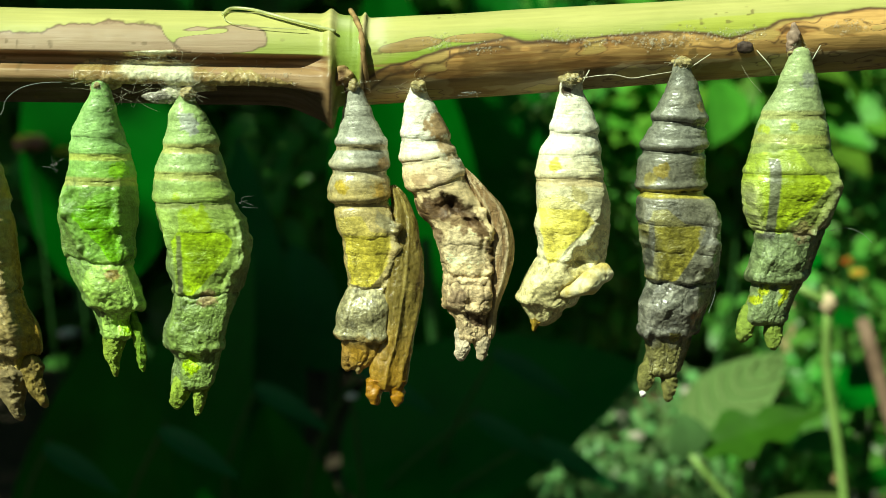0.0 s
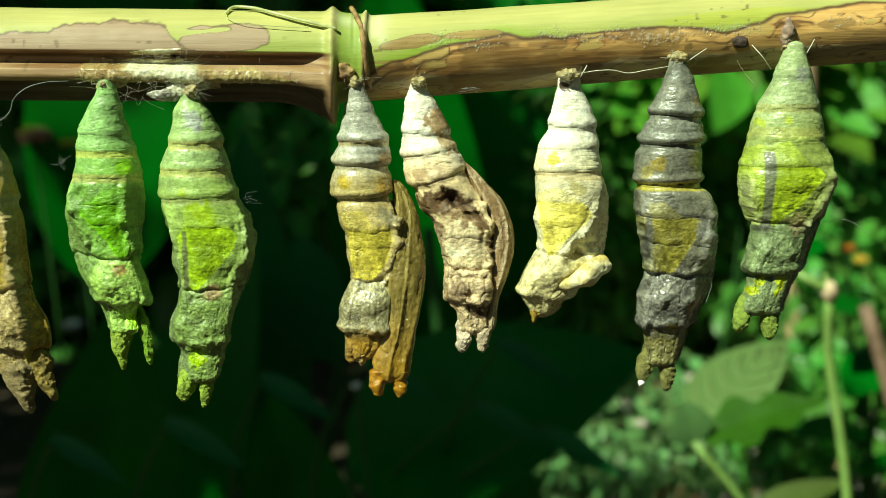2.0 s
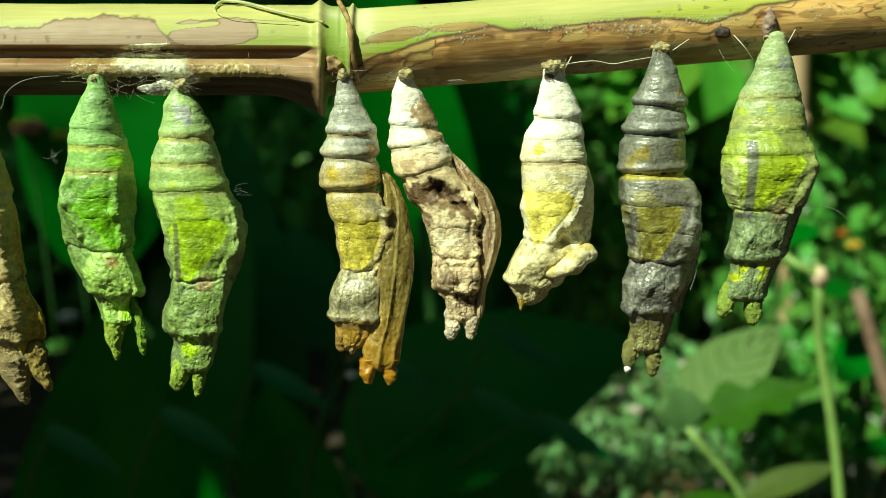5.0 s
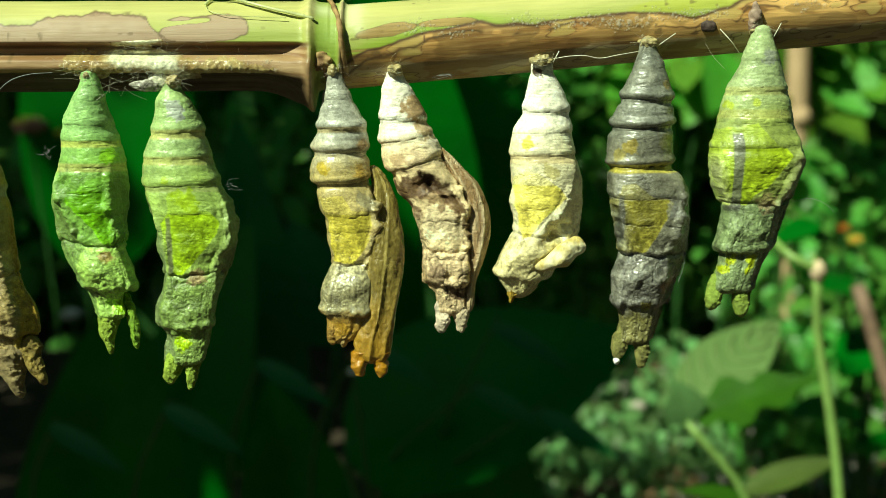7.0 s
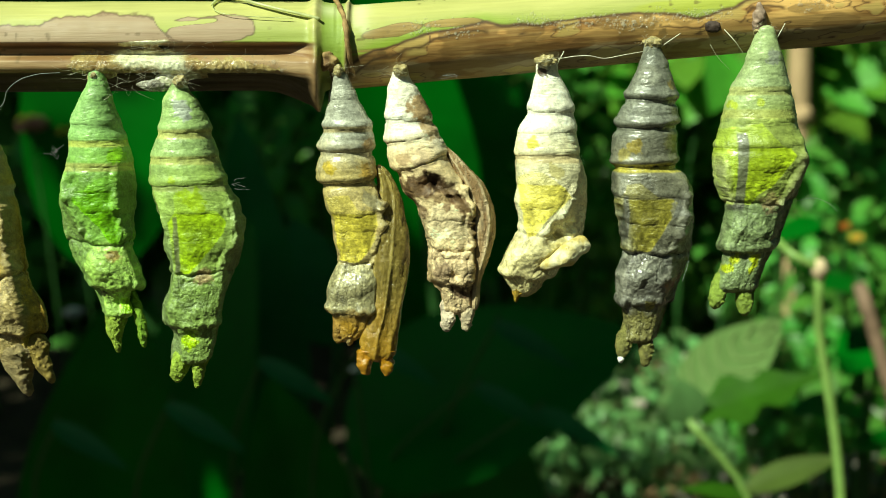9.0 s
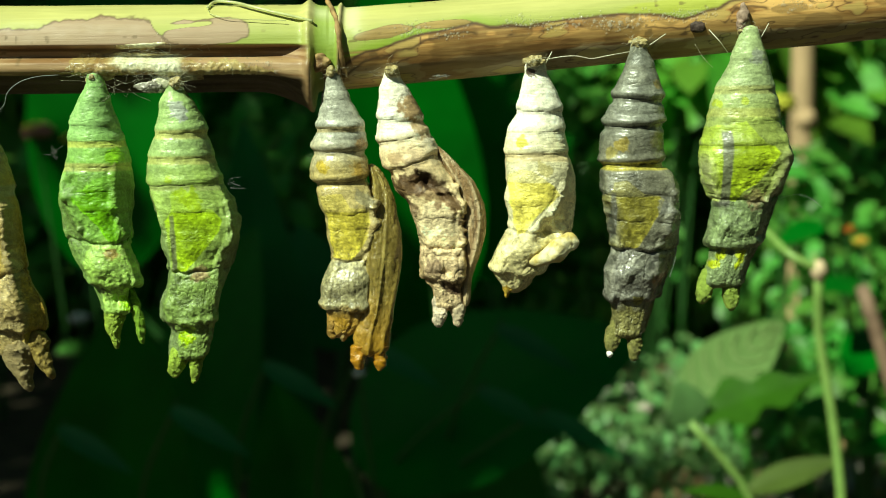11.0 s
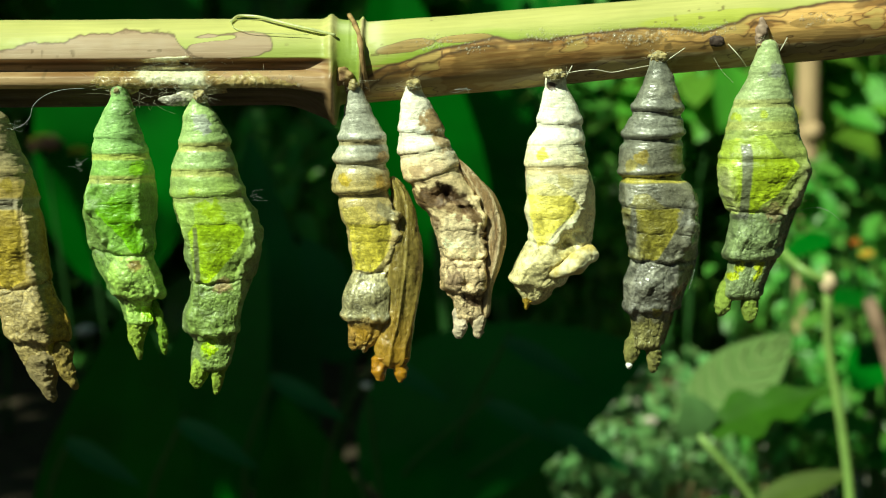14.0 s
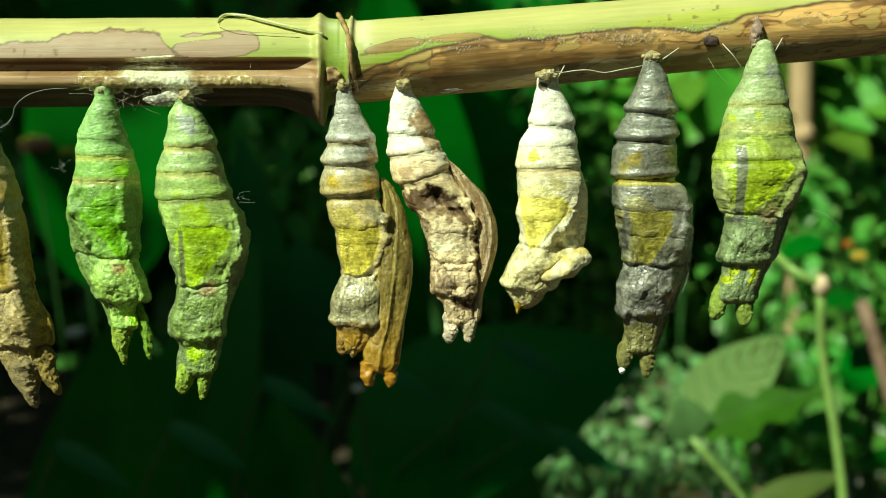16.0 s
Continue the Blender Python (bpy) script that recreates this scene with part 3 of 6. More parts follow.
def side_shell(thing, name, Z, C, W, at_y, shell, tints, ribs=5, seed=0, depth=0.45, lean=0.0, hollow=0.0, label=""):
    """A wing case: a thin lofted shell with lengthwise ribs, beside or behind the body."""
    z, zz, px, py, cc, ww = loft(Z, C, W, 170, 84, 1.2, 1.0, 0.8)
    ox, oy, oz = px * ww + cc, py * ww, zz
    ph = px * ribs * 1.9 + 0.25 * zz + 0.5 * fbm(ox, oy, oz * 0.3, 2.0, 2, seed + 6)
    rib = 2 * np.exp(-(np.sin(ph * 0.5) / 0.35) ** 2) - 0.8
    wr = fbm(ox, oy, oz * 0.35, 0.9, 3, seed)
    fine = fbm(ox * 2, oy * 2, oz * 0.25, 0.5, 3, seed + 4)
    cr = np.abs(fbm(ox, oy, oz * 0.4, 1.0, 3, seed + 2))
    d = 0.07 * rib + 0.12 * wr + 0.05 * fbm(ox, oy, oz, 0.4, 3, seed + 1) - 0.08 * np.exp(-(cr / 0.05) ** 2)
    d = d - hollow * hump(px, 0.25, 0.35) * (py < 0)
    d *= np.minimum(1, ww / 1.0)
    co = np.stack([cc + px * (ww + d), at_y + lean * (zz - Z[0]) + py * (ww * depth + d), -zz], -1)
    col = mixed(tints[1], tints[0], np.clip(0.42 + 0.30 * rib + 0.5 * wr + 0.7 * fine, 0, 1))
    col = col * (1 - 0.3 * np.exp(-(cr / 0.04) ** 2) - 0.2 * np.exp(-(np.sin(ph * 0.9 + 1) / 0.14) ** 2))[..., None]
    col = mixed(col, tints[2], 0.85 * step(0.55, 0.95, (zz - Z[0]) / (Z[-1] - Z[0]) + 0.1 * wr))
    return part_mesh(name, mesh_of(name, co * MM, grid_quads(170, 84), shell, col), thing, label)


def within(x, z, corners):
    """How far a place lies inside an outline; negative outside."""
    gap, odd = np.full(x.shape, 99.0), np.zeros(x.shape, bool)
    for (ax, az), (bx, bz) in zip(corners, corners[1:] + corners[:1]):
        t = np.clip(((x - ax) * (bx - ax) + (z - az) * (bz - az)) / ((bx - ax) ** 2 + (bz - az) ** 2 + 1e-9), 0, 1)
        gap = np.minimum(gap, np.hypot(x - ax - t * (bx - ax), z - az - t * (bz - az)))
        odd ^= ((az > z) != (bz > z)) & (x < ax + (z - az) * (bx - ax) / (bz - az if bz != az else 1e-9))
    return np.where(odd, gap, -gap)


def patterned(top, mid, low, patch, stripe=None, flank=None, diamond=None, stripe_at=None, bands=(), spots=(), head=None, blotch=0.58, z_mid=0.33, rim=None, stony=1.0):
    """Pigment of a shell: three zones, a pointed patch on the back between the ridges, a midline, pale bands and spots.
    diamond: the depth from which the patch is full, and its corners under the hook."""
    def paint(x, z, px, py, k, o, seed, rl, rr, knob, ww, zt):
        m1, m2, m3 = fbm(*o, 2.4, 4, seed + 31), fbm(*o, 0.8, 3, seed + 32), fbm(*o, 0.36, 2, seed + 33)
        col = mixed(top, mid, step(z_mid - 0.12, z_mid + 0.06, k + 0.05 * m1))
        col = mixed(col, low, step(zt - 0.6, zt + 0.3, z + 0.4 * m2))
        # On the bright and pale green shells this darker flank paints in shade.
        if flank is not None:
            el, er = np.where(np.abs(rl + 0.6) < 1e-6, -2.0, rl), np.where(np.abs(rr - 0.6) < 1e-6, 2.0, rr)
            outer = np.maximum(step(er + 0.02, er + 0.15, px + 0.1 * m2), step(el - 0.02, el - 0.15, px + 0.1 * m2))
            col = mixed(col, flank, 0.85 * outer * step(0.3, 0.4, k))
        for bz, bw, bc in bands:
            col = mixed(col, bc, 0.8 * step(bw * 1.2, bw * 0.6, np.abs(z - bz - 0.1 * m1)))
        if diamond is not None:
            z1, corners = diamond
            z2 = max(q[1] for q in corners)
            inside = within(o[0] + 0.12 * m2, z + 0.12 * m1, corners) + 0.07 * m2 + 0.05 * m3
            mask = step(-0.06, 0.10, inside) * (py < 0.3) * (0.5 + 0.5 * step(z1 - 0.12, z1 + 0.08, z + 0.10 * m1))
            tone = np.clip(1 + 0.16 * m1 + 0.10 * m3 - 0.10 * np.clip(inside - 0.6, 0, 1.5), 0.6, 1.25)[..., None]
            col = mixed(col, np.asarray(patch) * tone, 0.95 * mask)
            col = col * (1 + 0.28 * mask * hump(inside, 0.12, 0.18))[..., None]
            for q in range(3):                                   # fine veins that fan out over the patch
                vz = z1 + (0.20 + 0.27 * q) * (z2 - z1) + 0.10 * (x - 0.3) * (1 - q) + 0.12 * m1
                col = col * (1 - 0.30 * mask * hump(z, vz, 0.05) + 0.12 * mask * hump(z, vz + 0.13, 0.07))[..., None]
            if rim is not None:
                col = mixed(col, rim, 0.75 * knob * np.clip(0.8 + 0.6 * m2, 0, 1))
            if stripe is not None:
                sx, z3, z4, wd = stripe_at
                sm = step(wd + 0.10, wd - 0.06, np.abs(o[0] - sx + 0.10 * m1) + 0.10 * m2) * step(z3 - 0.3, z3 + 0.2, z) * step(z4 + 0.4, z4 - 0.4, z) * (py < 0)
                col = mixed(col, stripe, 0.85 * sm)
        for sx, sz, sr, sc, sf in spots:
            gap = np.hypot(x - sx, z - sz) / sr
            col = mixed(col, sc, sf * step(1.15, 0.7, gap + 0.55 * m2 + 0.45 * m3) * (py < 0.2))
        lower = step(zt - 5, zt, z)
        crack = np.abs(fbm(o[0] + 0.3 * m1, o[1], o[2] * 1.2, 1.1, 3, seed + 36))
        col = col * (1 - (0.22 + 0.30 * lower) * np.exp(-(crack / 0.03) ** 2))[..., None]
        grains = step(0.35, 0.75, grain(*o, 0.2, seed + 37)) * (0.15 + 0.85 * lower)
        pale = fbm(*o, 0.55, 3, seed + 38)
        col = col * np.clip(1 + 0.42 * grains + (0.12 + 0.42 * lower * stony) * pale, 0.25, 1.9)[..., None]
        dirt = step(0.45, 0.75, grain(*o, 0.3, seed + 34) + 0.35 * m1) * (0.2 + 0.8 * step(zt - 1, zt + 1, z))
        col = mixed(col, np.asarray(low) * 0.22, 0.35 * dirt)
        if head is not None:
            col = mixed(col, head, 0.85 * step(0.86, 0.9, k + 0.02 * m2))
        return col * np.clip(1 + blotch * (0.5 * m2 + 0.55 * m1 + 0.3 * m3), 0.3, 1.6)[..., None]
    return paint


def build_chrysalides():
    Y = 138.2
    AB, TH, HD = "abdomen_segment", "thorax", "head"
    # vivid green, its back turned from the light
    chrysalis("bright green chrysalis with a lime back, hooked into silk", (-29.8, Y, 4.0),
              [-0.6, 0.8, 1.7, 2.8, 4.0, 5.4, 6.9, 8.1, 9.2, 10.4, 11.6, 12.8, 14.2, 15.7, 16.9, 18.1, 19.0, 19.9, 21.1, 22.3, 23.2, 23.8, 24.7, 25.6, 26.7],
              [0.32, 0.45, 0.29, 0.01, -0.19, -0.21, -0.15, 0.03, 0.01, -0.13, -0.32, -0.46, -0.63, -0.66, -0.68, -0.62, -0.40, -0.04, 0.53, 0.86, 1.02, 0.86, 0.90, 1.12, 1.19],
              [0.81, 1.07, 1.38, 1.88, 2.34, 2.75, 3.13, 3.28, 3.45, 3.75, 3.98, 4.10, 4.14, 3.85, 3.62, 3.36, 3.19, 3.22, 3.17, 2.99, 2.70, 2.20, 1.85, 1.91, 1.83],
              [(2.8, 0.4, 0, AB), (5.4, 0.6, 0.1, AB), (7.1, 0.5, 0, AB), (9.8, 0.6, 0, AB), (12.5, 0.8, 0.1, AB), (14.7, 0.7, 0.2, AB), (18.1, 0.7, 0.2, TH), (23.2, 1.2, 0.3, HD)],
              [(1.1, 30.3, 0.7, 26.3, 1.15, .42, GREEN_HORN), (3.9, 29.8, 3.5, 25.5, .55, .4, (0.23, 0.40, 0.032))],
              patterned((0.32, 0.53, 0.18), (0.24, 0.44, 0.08), (0.38, 0.58, 0.121), (0.17, 0.42, 0.008), flank=(0.19, 0.30, 0.08), diamond=(12.3, ((-0.0, 11.1), (2.2, 10.5), (2.1, 14.2), (2.4, 16.3), (3.3, 17.8), (2.5, 18.3), (1.2, 17.9), (0.3, 16.6), (-1.1, 14.9), (-2.6, 13.3), (-2.3, 12.4), (-1.1, 12.1))), rim=(0.20, 0.33, 0.07),
                        bands=[(7.3, 0.39, (0.45, 0.49, 0.105)), (9.8, 0.49, (0.42, 0.44, 0.13))],
                        # The dark green spot at depth 11.6 paints the shadow of a hollow.
                        spots=[(2.2, 8.6, 0.8, (0.28, 0.58, 0.016), 0.8), (-1.6, 11.6, 1.4, (0.11, 0.21, 0.032), 0.6), (-2.6, 16.4, 1.6, (0.13, 0.19, 0.049), 0.7), (1.7, 19.4, 0.7, (0.42, 0.16, 0.08), 0.6), (1.4, 25.0, 0.9, (0.36, 0.66, 0.008), 0.9), (-0.9, 23.6, 0.5, (0.02, 0.02, 0.01), 0.9)]),
              SHELL, seed=11, crisp=0.6, swell=0.18, bow=(-2.4, 0, 0), beads=(0.6, 0.5, 1.0), left=((-3.6, 12.7), (-3.1, 14.0), (-2.5, 15.4), (-1.7, 17.0), (-0.6, 18.3), (-1.2, 20.6), (-0.0, 23.8)), right=((2.2, 10.5), (2.1, 12.5), (2.1, 14.2), (2.6, 16.5), (3.3, 17.8), (3.7, 20.0), (3.8, 22.3), (3.1, 24.7)), lumps=[(-0.1, 20.9, 1.7, 0.6), (0.55, 22.4, 0.9, 0.4), (-0.62, 11.5, 0.8, -0.55), (-0.35, 12.2, 0.6, -0.25), (0.3, 24.9, 0.7, -0.5)])
    chrysalis("pale green chrysalis with a lime diamond and grey midline", (-20.6, Y, 3.3),
              [-0.5, 0.9, 2.0, 3.5, 4.9, 5.8, 6.7, 7.9, 9.3, 10.5, 11.5, 12.6, 13.8, 15.0, 16.1, 17.2, 18.4, 19.7, 21.3, 22.4, 23.3, 24.5, 25.7, 27.1, 27.8, 29.1, 31.3],
              [-0.07, -0.37, -0.24, 0.07, 0.14, 0.07, 0.01, -0.07, -0.02, 0.17, 0.42, 0.68, 1.10, 1.44, 1.70, 1.63, 1.56, 1.60, 1.23, 0.86, 0.50, 0.16, -0.03, -0.10, 0.24, 0.05, -0.33],
              [0.67, 1.07, 1.80, 2.36, 2.80, 2.91, 3.27, 3.62, 3.92, 4.13, 4.22, 4.37, 4.40, 4.29, 4.15, 4.27, 4.15, 3.69, 3.28, 3.16, 3.16, 3.25, 3.20, 3.02, 2.43, 2.37, 2.14],
              [(2.9, 0.4, 0, AB), (5.6, 0.7, 0, AB), (8.3, 0.6, 0, AB), (11.2, 0.9, -0.2, AB), (14.2, 0.7, -0.3, AB), (16.9, 0.6, -0.3, AB), (20.9, 1.0, -0.1, TH), (26.9, 1.3, 0, HD)],
              [(-1.9, 33.1, -1.4, 30.8, 1.1, .6, GREEN_HORN), (0.3, 33.8, 0.8, 30.8, .85, .4, GREEN_HORN)],
              patterned((0.37, 0.51, 0.19), (0.33, 0.46, 0.105), (0.23, 0.33, 0.084), (0.39, 0.58, 0.018), (0.13, 0.14, 0.076), flank=(0.15, 0.20, 0.075), diamond=(14.2, ((-0.9, 12.0), (0.8, 11.9), (1.2, 13.7), (3.6, 13.9), (4.6, 15.1), (4.2, 16.3), (3.3, 17.5), (1.9, 19.1), (0.4, 20.7), (-1.2, 21.0), (-1.4, 18.1), (-1.8, 15.2), (-0.9, 14.1))), stripe_at=(-0.9, 14.5, 20.8, .26), rim=(0.24, 0.31, 0.13),
                        bands=[(5.7, 0.56, (0.52, 0.52, 0.17)), (8.5, 0.49, (0.44, 0.46, 0.14)), (11.5, 0.35, (0.30, 0.35, 0.118))],
                        spots=[(0.3, 3.2, 1.1, (0.46, 0.46, 0.48), 0.7), (-1.2, 10.5, 0.5, (0.42, 0.58, 0.025), 0.8), (0.2, 12.6, 1.3, (0.40, 0.57, 0.017), 0.8), (0.6, 21.2, 0.9, (0.38, 0.2, 0.14), 0.6), (-0.3, 28.4, 0.9, (0.45, 0.68, 0.008), 0.9), (-1.6, 27.6, 0.4, (0.02, 0.02, 0.01), 0.8)]),
              SHELL, seed=23, crisp=0.62, swell=0.18, bow=(-2.0, 0, 0), beads=(0.5, 0.38, 0.4), left=((-2.4, 14.7), (-1.8, 16.4), (-1.5, 18.1), (-1.2, 20.8), (-1.7, 23.4), (-1.9, 25.7), (-0.9, 28.1)), right=((5.5, 12.6), (6.0, 14.3), (5.9, 15.8), (5.4, 17.2), (4.6, 18.7), (4.0, 20.0), (3.7, 21.9), (3.3, 24.3), (3.1, 26.0), (2.5, 28.4), (2.0, 30.4)), lumps=[(-0.6, 24.6, 1.1, 0.5), (0.35, 25.0, 1.1, 0.4), (0, 27.4, 0.6, -0.35)])
    amber = chrysalis("grey and amber chrysalis with yellow back and loose wing case", (-3.8, Y, 3.8),
              [-0.5, 1.2, 2.4, 3.5, 4.7, 5.8, 6.6, 7.5, 8.4, 9.3, 10.3, 11.2, 12.0, 13.0, 14.2, 15.4, 16.6, 17.8, 19.0, 20.2, 21.2, 22.3, 23.8, 25.0, 26.2, 26.9, 28.0, 29.6],
              [0.20, 0.32, 0.44, 0.59, 0.74, 0.89, 0.81, 0.60, 0.61, 0.64, 0.55, 0.58, 0.88, 1.15, 1.51, 1.93, 2.05, 2.00, 1.97, 1.91, 1.71, 1.44, 1.12, 1.00, 0.98, 1.22, 1.04, 0.11],
              [0.53, 1.11, 1.53, 1.97, 2.41, 2.74, 2.89, 3.10, 2.86, 3.13, 3.34, 3.14, 2.96, 3.17, 3.29, 3.06, 3.00, 2.95, 2.62, 2.33, 2.30, 2.57, 2.78, 2.90, 2.81, 2.34, 1.92, 1.05],
              [(2.7, 0.5, 0, AB), (5.9, 1.2, 0, AB), (8.4, 1.1, 0, AB), (11.7, 1.4, -0.2, AB), (15.2, 0.7, -0.2, AB), (17.1, 0.6, 0.1, AB), (20.6, 0.8, 0, TH), (26.2, 1.2, 0, HD)],
              [(-0.7, 29.5, -0.3, 27.0, 0.95, 0.5, AMBER), (0.5, 29.8, 0.8, 27.2, 1.0, 0.4, (0.38, 0.27, 0.1))],
              patterned((0.44, 0.44, 0.36), (0.46, 0.37, 0.15), (0.33, 0.30, 0.16), (0.50, 0.42, 0.055), flank=(0.42, 0.30, 0.07), diamond=(15.1, ((-1.8, 13.2), (0.9, 13.0), (1.8, 14.6), (3.8, 14.8), (4.0, 16.2), (3.7, 17.7), (3.0, 19.1), (1.8, 20.6), (-0.2, 20.2), (-0.6, 18.0), (-0.8, 16.2), (-1.2, 14.8))), rim=(0.60, 0.50, 0.26),
                        bands=[(5.9, 0.35, (0.42, 0.34, 0.16)), (11.6, 0.49, (0.44, 0.36, 0.16))],
                        spots=[(-1.8, 10.0, 0.7, (0.5, 0.36, 0.02), 0.8), (2.4, 7.5, 0.6, (0.45, 0.24, 0.04), 0.7), (2.2, 10.4, 0.9, (0.42, 0.25, 0.03), 0.7), (1.9, 13.6, 1.0, (0.26, 0.24, 0.15), 0.7), (2.0, 16.9, 0.6, (0.6, 0.45, 0.18), 0.7), (-0.6, 27.8, 0.9, (0.56, 0.34, 0.02), 0.8)], head=(0.42, 0.24, 0.03)),
              SHELL_WAXY, seed=37, crisp=0.60, bow=(-2.3, 0, 0), swell=0.22, beads=(0.46, 0.45, 0.4), right=((4.2, 12.6), (4.5, 14.5), (4.6, 16.2), (4.2, 17.8), (3.7, 19.4), (3.4, 20.8), (3.5, 23.2), (3.4, 25.6)), lumps=[(-0.6, 23.4, 1.2, 0.45), (0.3, 23.0, 1.2, 0.45)], rough=0.6, fold=0.2)
    side_shell(amber, "wing_case", [9.8, 11.5, 13.7, 17.4, 20.7, 24.4, 26.8, 28.9, 30.5, 31.8], [4.1, 4.9, 5.2, 5.2, 5.1, 4.8, 4.4, 3.9, 3.85, 3.7], [0.6, 1.0, 1.6, 2.2, 2.2, 2.0, 2.0, 2.1, 2.05, 1.8], -0.7, SHELL_AMBER,
               [(0.50, 0.39, 0.11), (0.27, 0.20, 0.05), (0.46, 0.26, 0.03)], 4, 5, 0.75, hollow=0.25, label="loose translucent amber wing case")
    for hx, bx in ((2.2, 2.6), (4.6, 4.7)):
        hc, hq = tube(bent([(bx, -0.9, -30.4), (0.5 * (bx + hx), -1.0, -32.0), (hx, -1.1, -32.8 - 0.1 * bx)], 24), np.interp(np.linspace(0, 1, 24), (0, 0.7, 1), (1.1, 0.75, 0.3)), 24, 0.7, 3)
        part_mesh("head_horn", mesh_of("head_horn", hc * MM, hq, SHELL_AMBER, np.tile((0.5, 0.24, 0.02), (len(hc), 1))), amber)
    cream = chrysalis("dried cream and brown chrysalis bent sideways with a dark crease", (2.8, Y, 3.8),
              [-0.8, 0.5, 1.6, 2.8, 4.1, 5.2, 6.2, 7.1, 8.1, 9.1, 10.1, 10.9, 11.9, 13.0, 13.9, 15.1, 16.3, 17.5, 18.7, 20.0, 21.3, 22.5, 23.4, 24.1, 25.3, 26.6],
              [0.01, 0.02, 0.23, 0.53, 0.81, 0.88, 1.12, 1.40, 1.67, 1.83, 2.28, 2.89, 3.37, 3.89, 4.67, 5.04, 5.30, 5.67, 5.83, 5.73, 5.68, 5.66, 5.67, 6.10, 6.15, 6.16],
              [0.59, 1.06, 1.62, 2.04, 2.48, 2.60, 2.90, 3.23, 3.26, 3.36, 3.39, 3.33, 3.46, 3.61, 3.25, 3.20, 3.14, 2.85, 2.70, 2.70, 2.70, 2.62, 2.38, 1.78, 1.69, 1.63],
              [(2.3, 0.3, 0, AB), (5.1, 1.0, 0.1, AB), (7.1, 1.1, -0.5, AB), (9.8, 1.1, -1.0, AB), (12.4, 0.8, -0.4, AB), (16.0, 0.7, 0, AB), (19.2, 0.8, 0, TH), (23.0, 1.2, 0, HD)],
              [(4.8, 28.4, 4.9, 25.9, .95, .5, (0.80, 0.67, 0.50)), (7.0, 28.4, 7.1, 25.9, .95, .45, (0.76, 0.62, 0.42))],
              patterned((0.93, 0.88, 0.72), (0.74, 0.58, 0.33), (0.70, 0.53, 0.31), (0.74, 0.60, 0.37), flank=(0.55, 0.40, 0.20), diamond=(13.9, ((3.3, 14.1), (6.2, 13.9), (7.2, 15.9), (7.2, 17.9), (3.4, 17.9), (2.7, 16.5))),
                        # The near-black spot paints shade into the carved pit; brown ones are crust.
                        spots=[(1.7, 3.4, 1.5, (0.40, 0.22, 0.05), 0.8), (2.1, 5.8, 1.1, (0.46, 0.28, 0.09), 0.7), (-1.7, 9.2, 0.9, (0.30, 0.18, 0.09), 0.6), (0.4, 9.0, 1.2, (0.6, 0.46, 0.3), 0.6), (0.0, 12.6, 1.9, (0.30, 0.19, 0.09), 0.8), (-2.5, 12.6, 1.3, (0.24, 0.14, 0.06), 0.8), (1.8, 14.4, 1.2, (0.24, 0.14, 0.06), 0.8), (0.2, 11.6, 1.0, (0.03, 0.015, 0.008), 0.95), (-1.4, 11.9, 1.2, (0.12, 0.065, 0.03), 0.85), (-2.6, 12.6, 1.0, (0.12, 0.07, 0.03), 0.8), (1.4, 12.8, 1.2, (0.10, 0.055, 0.025), 0.85), (2.0, 14.4, 1.0, (0.12, 0.07, 0.03), 0.8), (2.3, 16.2, 0.8, (0.16, 0.09, 0.04), 0.75), (-2.9, 14.8, 0.8, (0.18, 0.10, 0.05), 0.75), (2.5, 17.5, 1.0, (0.16, 0.09, 0.04), 0.7), (-1.2, 21.5, 1.0, (0.22, 0.13, 0.08), 0.6), (0.2, 23.9, 1.0, (0.08, 0.04, 0.02), 0.85), (1.3, 24.3, 0.9, (0.12, 0.06, 0.03), 0.7)], blotch=0.6),
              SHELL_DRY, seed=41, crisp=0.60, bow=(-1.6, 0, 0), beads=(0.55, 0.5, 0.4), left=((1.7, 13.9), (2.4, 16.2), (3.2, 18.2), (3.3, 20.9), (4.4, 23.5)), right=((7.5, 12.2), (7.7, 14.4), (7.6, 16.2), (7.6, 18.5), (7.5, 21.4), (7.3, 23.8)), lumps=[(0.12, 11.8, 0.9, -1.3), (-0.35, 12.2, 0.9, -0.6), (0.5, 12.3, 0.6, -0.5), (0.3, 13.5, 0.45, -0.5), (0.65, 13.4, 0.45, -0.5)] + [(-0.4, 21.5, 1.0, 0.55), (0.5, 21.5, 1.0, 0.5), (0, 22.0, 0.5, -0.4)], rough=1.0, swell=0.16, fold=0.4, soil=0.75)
    side_shell(cream, "wing_case", [7.9, 9.9, 11.7, 13.0, 14.7, 16.1, 18.0, 19.9, 21.4, 23.0, 26.2], [4.8, 6.3, 7.7, 8.3, 8.9, 9.1, 9.1, 8.7, 8.4, 8.1, 7.9], [0.4, 0.9, 1.2, 1.3, 1.3, 1.3, 1.2, 1.1, 0.8, 0.6, 0.5], -0.5, SHELL_DRY,
               [(0.72, 0.58, 0.36), (0.32, 0.20, 0.09), (0.58, 0.45, 0.26)], 3, 15, 1.1, label="striped brown wing case")
